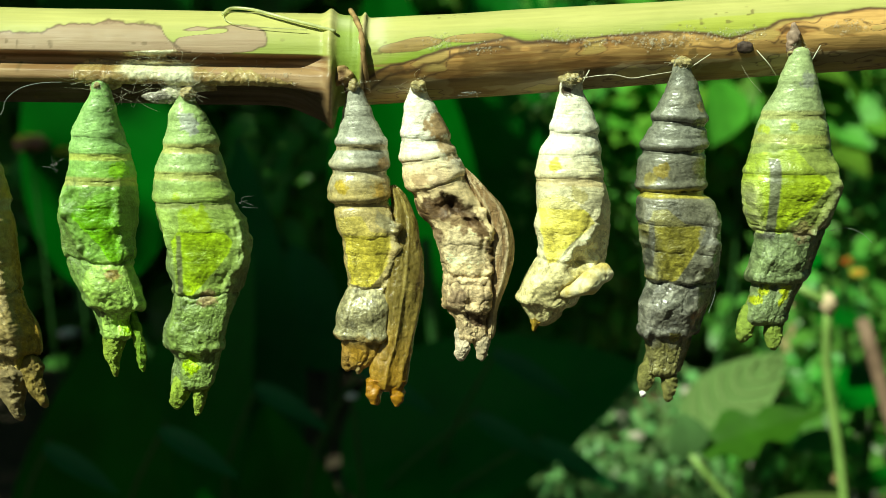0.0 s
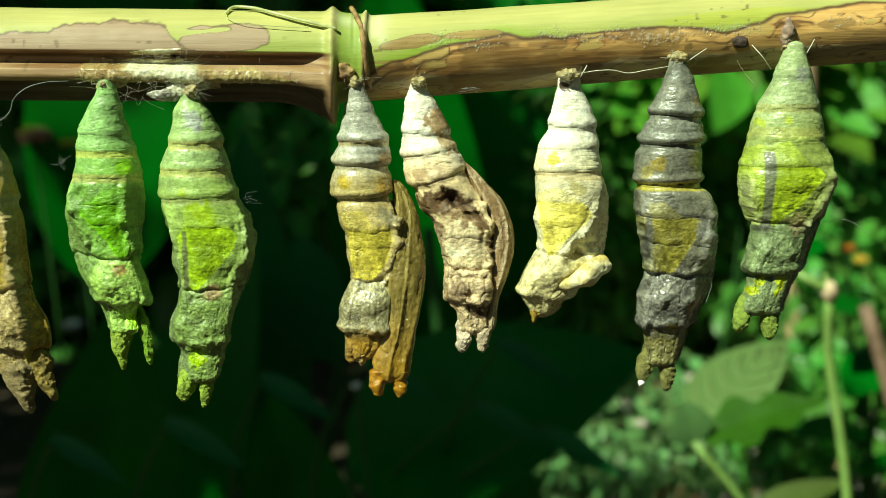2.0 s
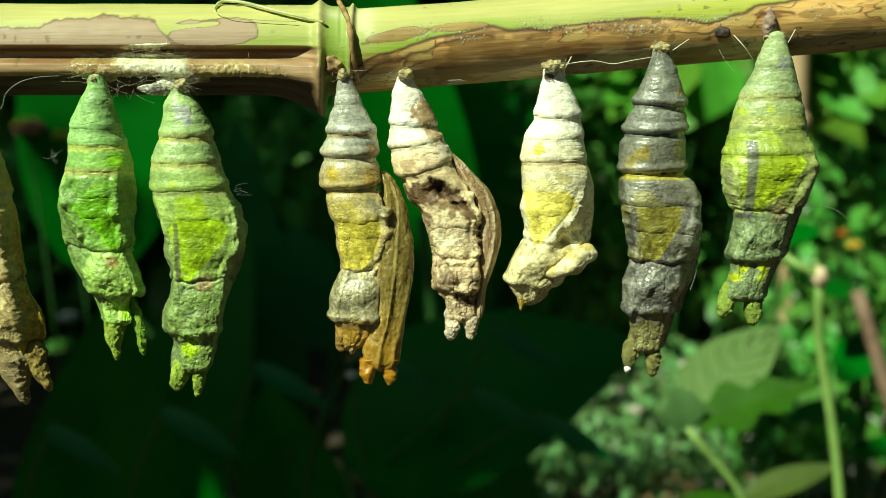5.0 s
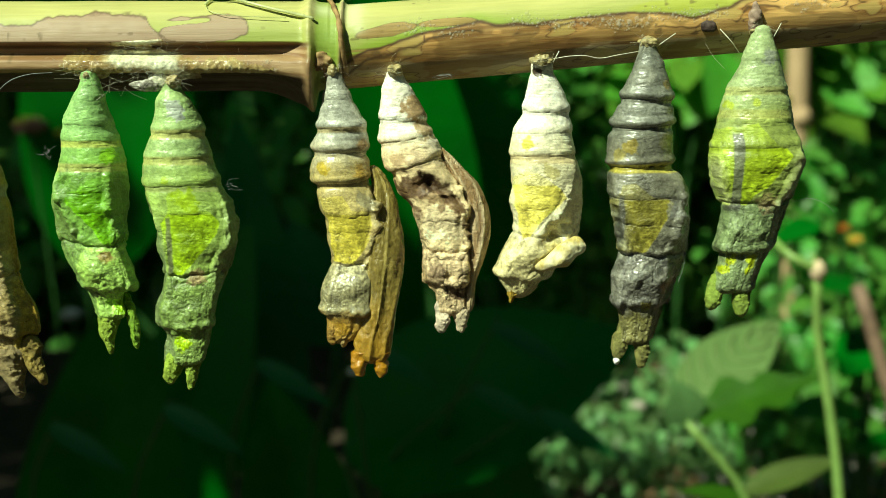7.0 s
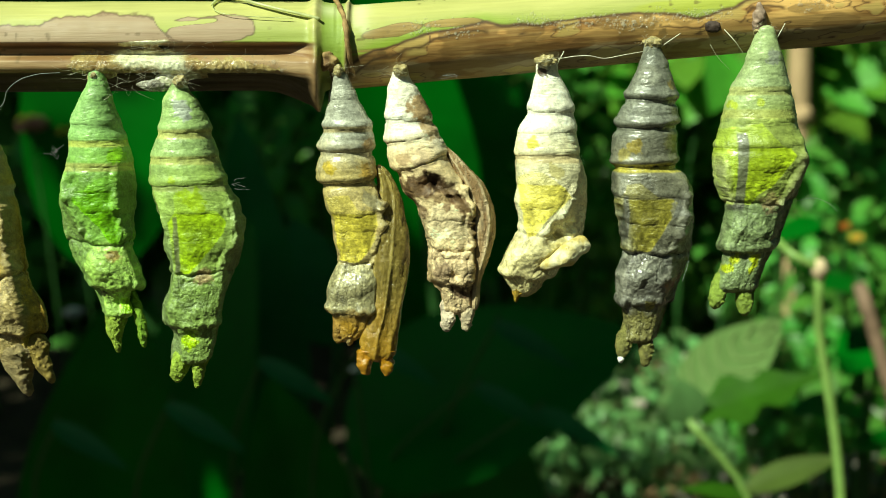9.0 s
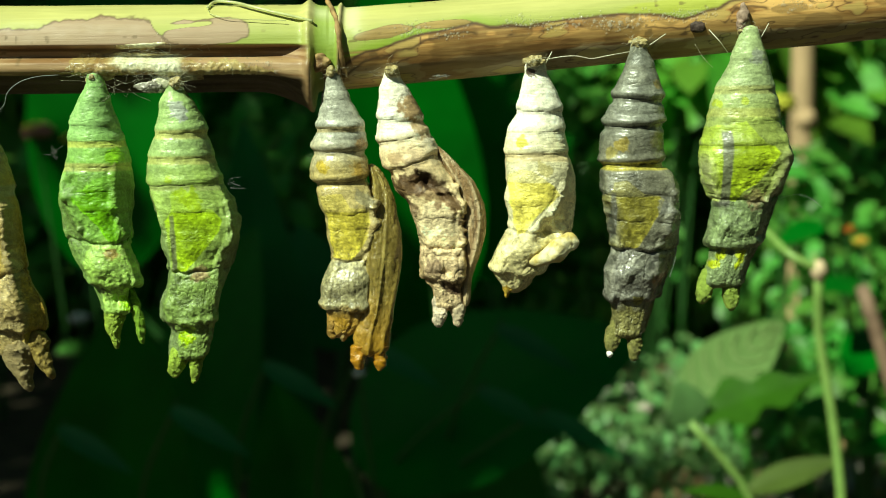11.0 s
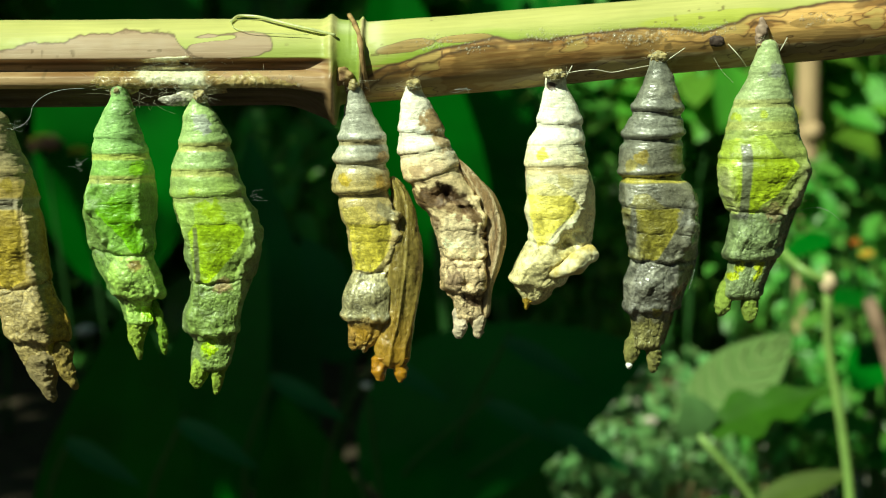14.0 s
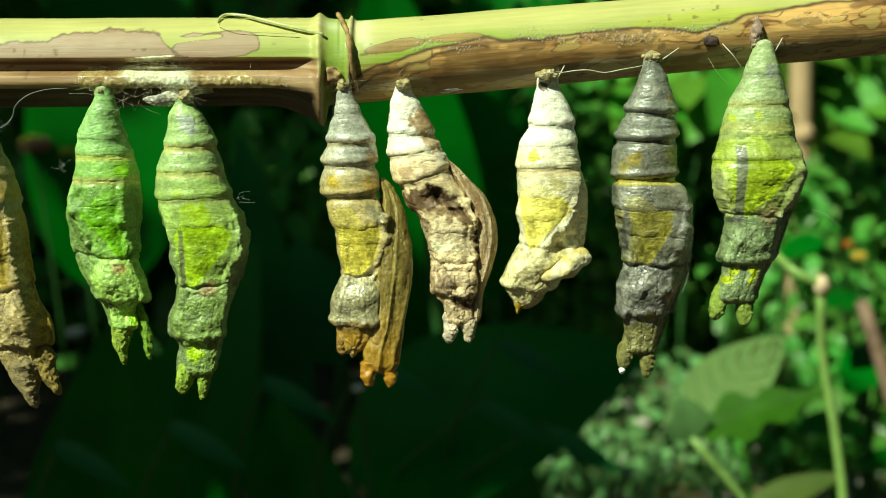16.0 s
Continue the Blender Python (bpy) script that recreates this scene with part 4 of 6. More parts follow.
    shell = chrysalis("cream and yellow chrysalis shell broken open at the tip", (18.4, Y, 4.7),
              [-0.5, 1.0, 2.2, 3.1, 4.9, 5.8, 6.6, 7.6, 9.0, 10.2, 11.7, 13.2, 14.7, 16.2, 17.4, 18.3, 19.3, 20.2, 21.1, 22.0, 22.8, 23.7, 24.6, 25.7],
              [0.30, 0.35, 0.58, 0.71, 0.81, 0.74, 0.55, 0.41, 0.41, 0.53, 0.82, 1.09, 1.00, 1.00, 1.00, 0.83, 0.49, -0.04, -0.62, -1.18, -1.68, -1.88, -1.86, -2.09],
              [0.98, 1.31, 1.76, 2.12, 2.60, 2.75, 3.08, 3.35, 3.50, 3.66, 3.81, 3.88, 4.06, 3.92, 3.77, 3.77, 3.77, 3.83, 3.72, 3.50, 3.23, 2.66, 1.88, 0.85],
              [(0.8, 0.6, 0, AB), (5.2, 1.2, 0.1, AB), (7.5, 0.7, 0, AB), (9.9, 1.0, -0.1, AB), (13.0, 0.6, 0, AB), (15.6, 0.6, 0.2, AB), (18.7, 0.8, 0.3, TH), (23.5, 1.0, 0.3, HD)],
              [(-3.0, 26.1, -2.7, 24.0, 0.8, 0.3, (0.55, 0.36, 0.04))],
              patterned((0.95, 0.92, 0.74), (0.82, 0.76, 0.48), (0.72, 0.63, 0.32), (0.74, 0.64, 0.11), flank=(0.84, 0.78, 0.52), diamond=(13.0, ((-1.7, 11.5), (-0.3, 11.6), (2.2, 13.4), (2.9, 14.4), (2.0, 15.3), (0.5, 16.5), (-1.2, 18.5), (-2.1, 18.7), (-2.4, 16.4), (-2.7, 14.1), (-2.9, 12.1))), rim=(0.84, 0.78, 0.52), bands=[(10.2, 0.56, (0.62, 0.5, 0.26))],
                        spots=[(-1.8, 8.4, 0.7, (0.7, 0.62, 0.02), 0.8), (-0.6, 0.9, 0.5, (0.05, 0.02, 0.01), 0.95), (0.2, 11.6, 0.9, (0.60, 0.50, 0.08), 0.5), (1.0, 20, 1.2, (0.66, 0.56, 0.14), 0.6)]),
              SHELL, seed=53, crisp=0.6, rough=0.75, bow=(-1.2, 0, 0), beads=(0.55, 0.25, 0.4), right=((3.2, 13.4), (3.0, 14.7), (1.8, 16.4), (-0.0, 18.3)), lumps=[(-0.5, 21, 1.3, 0.5), (0.55, 19.4, 1.1, 0.9), (0.1, 20.2, 0.8, 0.5), (0.5, 17.6, 0.5, -0.6), (0.2, 18.4, 0.5, -0.4), (0.55, 21.6, 0.6, -0.6)], blur=0.45)
    line = bent([(-0.6, -2.6, -21.8), (1.2, -3.0, -21.2), (3.2, -2.4, -20.1), (4.7, -0.9, -19.3)], 70)
    hc, hq = tube(line, np.interp(np.linspace(0, 1, 70), (0, 0.12, 0.5, 0.85, 1), (0.4, 0.8, 1.15, 1.05, 0.4)), 60, 0.25, 5)
    hc = hc + (0.16 * fbm(hc[:, 0], hc[:, 1], hc[:, 2], 1.1, 3, 8) + 0.05 * fbm(hc[:, 0], hc[:, 1], hc[:, 2], 0.3, 2, 9))[:, None] * np.array((0.5, -1, 0.8))
    tone = np.clip(0.5 + fbm(hc[:, 0], hc[:, 1], hc[:, 2], 0.9, 3, 10), 0, 1)
    part_mesh("flap", mesh_of("flap", hc * MM, hq, SHELL, mixed((0.86, 0.80, 0.52), (0.58, 0.46, 0.14), tone), np.full(len(hc), 0.4)), shell, "folded cream flap")
    nudged = chrysalis("charcoal grey chrysalis with an olive diamond and glossy rings", (29.9, Y, 6.8),
              [-0.6, 0.9, 2.1, 3.6, 5.0, 5.9, 6.9, 8.1, 9.0, 10.2, 11.6, 12.5, 13.3, 14.2, 15.5, 17.0, 18.5, 20.0, 21.8, 23.2, 24.1, 25.5, 26.8, 28.4, 29.3, 30.3, 31.6, 33.3],
              [-0.07, 0.17, 0.32, 0.30, 0.23, 0.25, 0.10, -0.08, -0.11, -0.32, -0.34, -0.26, -0.21, 0.15, 0.58, 0.93, 1.18, 1.29, 1.40, 1.34, 1.00, 0.49, 0.16, -0.04, 0.02, -0.02, -0.32, -0.58],
              [0.72, 1.05, 1.53, 2.13, 2.67, 2.85, 3.10, 3.37, 3.43, 3.56, 3.62, 3.56, 3.53, 4.05, 4.39, 4.40, 4.31, 4.26, 3.90, 3.57, 3.51, 3.51, 3.39, 3.09, 2.57, 2.20, 2.05, 1.87],
              [(2.8, 0.3, 0, AB), (6.1, 1.6, 0.1, AB), (9.0, 1.7, -0.1, AB), (13.2, 1.8, -0.1, AB), (16.8, 0.7, 0, AB), (19.7, 0.6, 0.2, AB), (22.9, 1.0, 0, TH), (28.8, 1.3, 0, HD)],
              [(-2.8, 34.7, -2.2, 32.7, 1.05, .6, OLIVE_HORN), (-0.1, 35.8, 0.1, 32.7, .9, .45, OLIVE_HORN)],
              patterned((0.20, 0.205, 0.165), (0.17, 0.165, 0.12), (0.17, 0.165, 0.135), (0.26, 0.23, 0.035), (0.09, 0.09, 0.08), flank=(0.12, 0.12, 0.10), diamond=(16.8, ((-2.6, 15.3), (-1.3, 15.0), (0.5, 16.4), (2.2, 16.7), (2.8, 17.2), (2.2, 18.8), (1.7, 19.6), (0.9, 21.1), (-0.2, 22.6), (-2.9, 22.5), (-3.5, 19.7), (-4.0, 17.3), (-3.1, 16.4))), stripe_at=(-2.7, 16.4, 22.0, .26), rim=(0.24, 0.24, 0.19),
                        bands=[(13.4, 0.49, (0.42, 0.36, 0.05))],
                        spots=[(-1.5, 11.0, 0.8, (0.34, 0.26, 0.03), 0.7), (2.4, 10.6, 0.9, (0.28, 0.26, 0.08), 0.5), (-2.6, 12.0, 0.7, (0.3, 0.25, 0.04), 0.6), (2.2, 26.2, 0.9, (0.32, 0.11, 0.05), 0.7), (2.1, 4.3, 0.7, (0.38, 0.28, 0.07), 0.7), (-0.6, 3.4, 1.2, (0.32, 0.32, 0.25), 0.6), (0.8, 7.4, 1.2, (0.28, 0.29, 0.24), 0.5), (1.8, 18.0, 0.9, (0.34, 0.34, 0.30), 0.6), (-0.8, 25.0, 1.4, (0.26, 0.26, 0.21), 0.6), (0.9, 23.8, 0.9, (0.28, 0.28, 0.24), 0.6), (0.2, 28.6, 0.7, (0.36, 0.32, 0.03), 0.7)], head=(0.24, 0.22, 0.07), blotch=0.75, stony=1.9),
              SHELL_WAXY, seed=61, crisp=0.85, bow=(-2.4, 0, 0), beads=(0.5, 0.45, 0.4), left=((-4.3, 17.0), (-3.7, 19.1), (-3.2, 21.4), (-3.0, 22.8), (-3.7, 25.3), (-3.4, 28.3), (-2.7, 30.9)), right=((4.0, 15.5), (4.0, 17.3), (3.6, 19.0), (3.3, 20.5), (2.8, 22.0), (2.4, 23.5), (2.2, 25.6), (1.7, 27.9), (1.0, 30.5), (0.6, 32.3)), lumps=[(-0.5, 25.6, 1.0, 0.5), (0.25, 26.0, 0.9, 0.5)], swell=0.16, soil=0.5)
    twitcher = chrysalis("grey-green chrysalis with a broad lime diamond on a stalk", (41.9, Y, 8.1),
              [-0.5, 1.0, 2.1, 3.3, 4.5, 5.6, 6.6, 8.0, 9.2, 10.2, 11.3, 12.3, 13.4, 14.3, 15.6, 16.8, 17.7, 18.7, 19.7, 21.0, 22.2, 23.4, 24.4, 25.5, 27.1, 28.9],
              [0.32, 0.39, 0.40, 0.53, 0.46, 0.35, 0.36, 0.38, 0.37, 0.37, 0.44, 0.54, 0.74, 0.83, 0.73, 0.65, 0.74, 0.78, 0.63, 0.34, 0.02, -0.42, -0.36, -0.69, -1.25, -1.71],
              [0.84, 1.30, 1.75, 2.14, 2.57, 3.02, 3.42, 3.82, 4.00, 4.28, 4.56, 4.99, 5.26, 5.27, 5.00, 4.70, 4.27, 3.85, 3.49, 3.40, 3.40, 3.40, 2.88, 2.52, 2.40, 2.31],
              [(3.4, 0.3, 0, AB), (6.6, 0.7, 0, AB), (10.0, 0.6, 0, AB), (12.6, 0.8, -0.2, AB), (15.1, 0.6, -0.2, AB), (18.8, 0.8, 0, TH), (24.2, 1.4, 0, HD)],
              [(-4.3, 30.6, -3.4, 28.1, 1.0, .65, (0.28, 0.38, 0.060)), (-0.9, 31.5, -0.7, 28.1, .95, .6, (0.28, 0.38, 0.060))],
              patterned((0.36, 0.44, 0.210), (0.33, 0.40, 0.100), (0.21, 0.27, 0.120), (0.42, 0.55, 0.026), (0.14, 0.14, 0.12), flank=(0.26, 0.30, 0.160), diamond=(12.6, ((-4.3, 10.5), (-0.3, 10.0), (1.9, 12.3), (3.0, 12.6), (3.7, 13.5), (2.6, 15.0), (1.2, 16.8), (-0.3, 17.8), (-1.1, 18.8), (-3.2, 18.8), (-3.9, 17.1), (-4.5, 15.3), (-5.3, 13.1), (-4.3, 12.3))), stripe_at=(-2.3, 11.1, 19.4, .5),
                        bands=[(6.5, 0.49, (0.44, 0.46, 0.17)), (9.0, 0.56, (0.36, 0.38, 0.110))], rim=(0.40, 0.40, 0.24),
                        spots=[(-3.2, 8.0, 0.5, (0.46, 0.54, 0.020), 0.7), (-0.8, 7.8, 0.5, (0.46, 0.54, 0.020), 0.7), (-1.9, 25.0, 0.55, (0.50, 0.58, 0.010), 0.9), (-2.1, 26.0, 0.5, (0.50, 0.58, 0.010), 0.9), (0.4, 24.9, 0.55, (0.50, 0.58, 0.010), 0.9), (0.3, 26.0, 0.55, (0.50, 0.58, 0.010), 0.9), (0.4, 18.6, 1.0, (0.36, 0.22, 0.13), 0.5), (0.6, 3.0, 0.9, (0.30, 0.30, 0.30), 0.6)]),
              SHELL, seed=71, crisp=0.55, bow=(-2.6, 0, 0), beads=(0.5, 0.38, 0.4), left=((-5.3, 13.4), (-4.9, 15.0), (-4.4, 16.6), (-3.8, 18.6), (-4.0, 20.3), (-4.5, 22.8), (-4.0, 25.1)), right=((4.5, 13.3), (4.5, 14.7), (3.8, 16.2), (3.3, 17.6), (2.2, 18.9), (1.9, 20.1), (1.6, 21.8), (1.1, 23.9), (0.3, 25.8), (-0.2, 27.4)), lumps=[(-0.6, 21.6, 0.9, 0.5), (0.0, 22.0, 0.9, 0.4), (-0.2, 24.6, 0.6, -0.3)], swell=0.16)
    straw = chrysalis("dull straw-brown chrysalis with a ragged split head", (-45.5, Y, 4.3),
              [-0.1, 0.6, 3.1, 4.7, 6.3, 7.9, 9.5, 11.1, 12.7, 14.2, 15.9, 17.5, 19.1, 20.7, 22.3, 23.6, 24.9, 26.2, 27.6, 28.9, 30.2, 31.5],
              [-0.1, -0.1, 0.9, 0.9, 0.9, 1.1, 1.4, 1.6, 1.7, 2.0, 2.3, 2.6, 3.0, 3.3, 3.7, 4.2, 4.8, 5.2, 5.6, 5.7, 5.9, 6.2],
              [0.7, 0.8, 2.7, 3.2, 3.5, 4.0, 4.3, 4.5, 4.4, 4.4, 4.3, 4.2, 3.9, 3.6, 3.3, 3.4, 3.6, 3.6, 3.3, 2.8, 2.4, 2.0],
              [(3.6, 0.4, 0, AB), (6.8, 0.8, 0, AB), (9.6, 0.8, 0, AB), (12.6, 0.9, 0, AB), (16.0, 0.7, 0, AB), (18.8, 0.7, -0.2, AB), (22.0, 0.8, -0.3, TH), (28.2, 1.0, 0.3, HD)],
              [(6.9, 35.3, 5.4, 30.0, 1.8, 0.6, (0.36, 0.28, 0.13)), (9.5, 33.9, 7.5, 29.6, 1.3, 0.5, (0.34, 0.25, 0.06))],
              patterned((0.44, 0.37, 0.21), (0.42, 0.31, 0.08), (0.40, 0.31, 0.13), (0.42, 0.31, 0.04), flank=(0.46, 0.29, 0.03), diamond=(15.0, ((-2.0, 13.0), (4.6, 13.2), (5.4, 17.0), (5.0, 21.0), (3.0, 22.2), (0.2, 20.0), (-1.4, 16.0))), rim=(0.44, 0.37, 0.20), bands=[(12.6, 0.70, (0.36, 0.34, 0.27))],
                        spots=[(2.4, 10.4, 0.7, (0.48, 0.36, 0.05), 0.7), (2.0, 29.4, 1.0, (0.5, 0.36, 0.03), 0.7)]),
              SHELL, seed=83, crisp=0.50, bow=(-2.2, 0, 0), right=((5.2, 12.0), (5.6, 16.0), (5.6, 19.0), (6.0, 22.0), (7.0, 26.0)), lumps=[(0.3, 25.5, 1.3, 0.5)], rough=1.1)
    side_shell(straw, "wing_case", [21.0, 24.0, 26.5, 29.0, 31.0, 32.6], [-0.2, 1.5, 2.9, 4.0, 4.9, 5.4], [0.6, 1.0, 1.1, 1.2, 1.2, 0.9], 0.3, SHELL, [(0.40, 0.32, 0.18), (0.26, 0.19, 0.08), (0.38, 0.30, 0.16)], 2, 35, 1.0)
    return twitcher, nudged


# ---- silk, bud and small things on the cane ----
def on_cane(x, h, out=0.0):
    """A point of the cane's skin, in millimetres; h: sine of the angle up from the front."""
    a = np.arcsin(np.clip(h, -1, 1))
    r = float(cane_form(np.array(float(x)), np.array(float(a)))) + out
    return (x, 140 - r * math.cos(a), float(cane_axis(np.array(float(x)))) + r * math.sin(a))


def blob(centre, radii, seed, lumpy=0.35, rows=40, cols=56, size=0.9):
    v, u = np.meshgrid(np.linspace(0.02, np.pi - 0.02, rows), np.linspace(0, 2 * np.pi, cols, endpoint=False), indexing="ij")
    n = np.stack([np.sin(v) * np.cos(u), np.sin(v) * np.sin(u), np.cos(v)], -1)
    p = n * np.asarray(radii)
    p = p * (1 + lumpy * fbm(p[..., 0], p[..., 1], p[..., 2], size, 4, seed))[..., None] + np.asarray(centre)
    return p.reshape(-1, 3), grid_quads(rows, cols)


def strand(name, points, radius, mat, label, category="thread", n=30, group="silk threads"):
    p = bent(points, n)
    o = p[0].copy()
    ob = new(name, mesh_of(name, *[q if i else q * MM for i, q in enumerate(tube(p - o, radius, 7, 0.3, 2))], mat))
    ob.location = (o[0] * MM, o[1] * MM, EYE + o[2] * MM)
    return tagged(ob, label, category, group)


def build_silk():
    rng = np.random.default_rng(31)
    # the large pad between the two green chrysalides
    pad = empty_thing("silk_pad", (-23.4 * MM, 135.4 * MM, EYE + 4.6 * MM), "shiny cream silk pad matted over the cane's groove", "silk pad")
    xs, hs = np.meshgrid(np.linspace(-37, -9, 300), np.linspace(-0.86, 0.20, 110), indexing="ij")
    an = np.arcsin(hs)
    n1, n2, n3 = fbm(xs * 0.7, hs * 6, 0, 2.2, 4, 3), fbm(xs, hs * 5, 0, 0.7, 3, 4), fbm(xs, hs * 5, 0, 0.28, 2, 6)
    cover = 1.1 * hump(xs, -20.8 - 3 * (hs + 0.5), 2.2) * hump(hs, -0.62, 0.40) + 0.9 * hump(xs, -25.5, 4.4) * hump(hs, -0.36, 0.20) + 0.9 * hump(xs, -29.6, 2.2) * hump(hs, -0.42, 0.34) + 0.8 * hump(xs, -15.0, 4.6) * hump(hs, -0.44, 0.14) + 0.9 * hump(xs, -24.0, 3.4) * hump(hs, 0.05 + 0.01 * (xs + 24), 0.05) + 0.6 * hump(xs, -23.4, 1.0) * hump(hs, -0.12, 0.2)
    thick = cover + 0.40 * n1 + 0.14 * n2 - 0.34
    rr = cane_form(xs, an) + 0.06 + 0.20 * np.clip(thick, 0, 0.9) + 0.07 * n2 * (thick > 0) + 0.05 * n3 + 0.4 * step(-0.24, -0.14, hs) * step(0.04, -0.03, hs) * hump(xs, -23.4, 1.6)
    co = np.stack([xs + 23.4, 140 - rr * np.cos(an) - 135.4, cane_axis(xs) + rr * np.sin(an) - 4.6], -1)
    white = step(0.1, 0.8, 1.1 * hump(xs, -20.8 - 3 * (hs + 0.5), 1.7) * hump(hs, -0.62, 0.36) + 0.8 * hump(xs, -23.4, 2.6) * hump(hs, 0.06, 0.06) + 0.5 * hump(xs, -24.5, 3.0) * hump(hs, -0.30, 0.14) + 0.45 * n1 + 0.2 * n2)
    col = mixed(mixed((0.30, 0.19, 0.07), (0.52, 0.40, 0.17), np.clip(0.5 + n1 + 0.5 * n2, 0, 1)), (0.84, 0.84, 0.60), white)
    quads = grid_quads(300, 110, wrap=False)
    quads = quads[thick.ravel()[quads].min(1) > 0.0]
    part_mesh("silk_film", mesh_of("silk_film", co * MM, quads, SILK_FILM, col), pad)
    for nm, centre, size, seed, tints, note in (("grey_mat", (0.3, 0.7, -1.7), (1.9, 0.55, 0.7), 11, ((0.16, 0.15, 0.12), (0.44, 0.42, 0.34)), "grey dusty silk mat"),
                                          ("web_drape", (1.5, 0.75, -1.2), (1.4, 0.45, 1.0), 13, ((0.62, 0.60, 0.40), (0.88, 0.88, 0.66)), "pale matted web beside the hook"),
                                          ("web_drape", (-5.6, 0.75, -0.3), (1.6, 0.4, 0.8), 15, ((0.34, 0.26, 0.10), (0.60, 0.52, 0.26)), "straw-coloured matted web round the hook")):
        bc, bq = blob(centre, size, seed, 0.4, 60, 80, 0.9)
        bc = bc + 0.07 * fbm(bc[:, 0], bc[:, 1], bc[:, 2], 0.22, 3, seed + 1)[:, None] * np.array((1, 1, 1))
        part_mesh(nm, mesh_of(nm, bc * MM, bq, SILK_FILM, mixed(*tints, np.clip(0.5 + 1.1 * fbm(bc[:, 0], bc[:, 1], bc[:, 2], 0.5, 3, seed + 2), 0, 1)), np.full(len(bc), 0.6)), pad, note)
    hairs = []
    for i in range(120):
        p = np.array((rng.normal(0.2, 3.4), -0.5 + rng.uniform(-0.6, 0.3), rng.normal(0, 1.2)))
        q = p + np.array((rng.normal(0, 1.6), rng.uniform(-0.5, 0.4), rng.normal(-0.1, 0.8)))
        m = 0.5 * (p + q) + rng.normal(0, 0.35, 3)
        hairs.append(tube(bent([p, m, q], 9) * MM, 0.007 * MM, 5))
    part_mesh("fibre", tagged_mesh("fibre", hairs, THREAD), pad, "loose silk fibres")
    drop = empty_thing("pale_drop", (27.1 * MM, 137.4 * MM, EYE - 28.1 * MM), "chalky white drop on the chrysalis tip", "drop")
    part_mesh("drop", mesh_of("drop", *[q * MM if i == 0 else q for i, q in enumerate(blob((0, 0, 0), (0.42, 0.4, 0.36), 5, 0.5, 20, 24, 0.4))], CHALK), drop)
    # small pads where the others hang
    for x, z, w in ((-45.0, 4.6, 1.4), (-3.8, 4.2, 0.75), (2.8, 4.2, 0.75), (18.5, 5.0, 1.0), (30.0, 6.9, 0.9), (42.0, 8.0, 0.9), (-29.5, 4.0, 0.9), (-20.5, 3.2, 0.8)):
        small = empty_thing("silk_button", (x * MM, 135.9 * MM, EYE + z * MM), "small straw-coloured silk button on the cane", "silk pad", "silk buttons")
        part_mesh("button", mesh_of("button", *[q * MM if i == 0 else q for i, q in enumerate(blob((0, 0, 0), (w, 0.8, 0.6), int(x) + 60, 0.6, 40, 52, 0.55))], SILK_STRAW), small)
        hairs = []
        for i in range(16):
            p = np.array((rng.normal(0, w * 0.7), -0.9, rng.normal(0.1, 0.3)))
            q = p + np.array((rng.normal(0, 0.9), rng.uniform(-0.3, 0.3), rng.normal(0, 0.5)))
            hairs.append(tube(bent([p, 0.5 * (p + q) + rng.normal(0, 0.15, 3), q], 7) * MM, 0.008 * MM, 5))
        part_mesh("fibre", tagged_mesh("fibre", hairs, THREAD), small)
    silk = "pale silk thread stretched from the cane"
    strand("silk_thread", [(19.8, 136.0, 5.2), (21.5, 135.4, 5.45), (23.0, 135.2, 5.5), (24.6, 135.2, 5.2), (26.5, 135.4, 5.5), (29.2, 136.2, 5.95)], 0.05, THREAD, silk)
    strand("silk_thread", [(19.7, 136.2, 4.6), (20.0, 135.6, 5.3), (20.4, 135.7, 6.0)], 0.06, THREAD, silk)
    strand("silk_thread", [(30.3, 136.2, 5.9), (31.6, 135.6, 6.9), (33.0, 135.9, 7.8)], 0.055, THREAD, silk)
    strand("silk_thread", [(37.8, 136.0, 8.2), (38.8, 135.6, 7.0), (40.0, 136.4, 5.7)], 0.06, THREAD, silk)
    strand("silk_thread", [(43.0, 136.6, 6.2), (43.6, 135.8, 7.4), (44.4, 135.9, 8.8)], 0.05, THREAD, silk)
    strand("silk_thread", [(36.4, 136.6, 6.7), (37.2, 136.0, 5.2), (38.4, 135.8, 3.9)], 0.009, THREAD, silk)
    cobweb = "fine grey cobweb strand hanging from the cane"
    strand("cobweb_strand", [(-33.0, 135.2, 4.2), (-35.5, 134.8, 4.0), (-37.3, 134.8, 3.4), (-38.6, 134.8, 2.2), (-38.9, 134.9, 1.2), (-39.6, 134.8, 0.4), (-41.0, 134.8, -0.2)], 0.03, DRY_THREAD, cobweb)
    for base, n, spreadx, spreadz in (((-40.2, 135, 0.2), 6, 0.8, 0.4), ((-34.0, 135.6, -4.2), 7, 0.6, 0.7), ((-15.2, 136.4, -8.0), 4, 0.7, 0.4), ((8.4, 136.3, 3.6), 9, 0.8, 0.3)):
        tuft = empty_thing("cobweb_tuft", (base[0] * MM, base[1] * MM, EYE + base[2] * MM), "tangled tuft of grey cobweb fibres", "cobweb", "cobweb tufts")
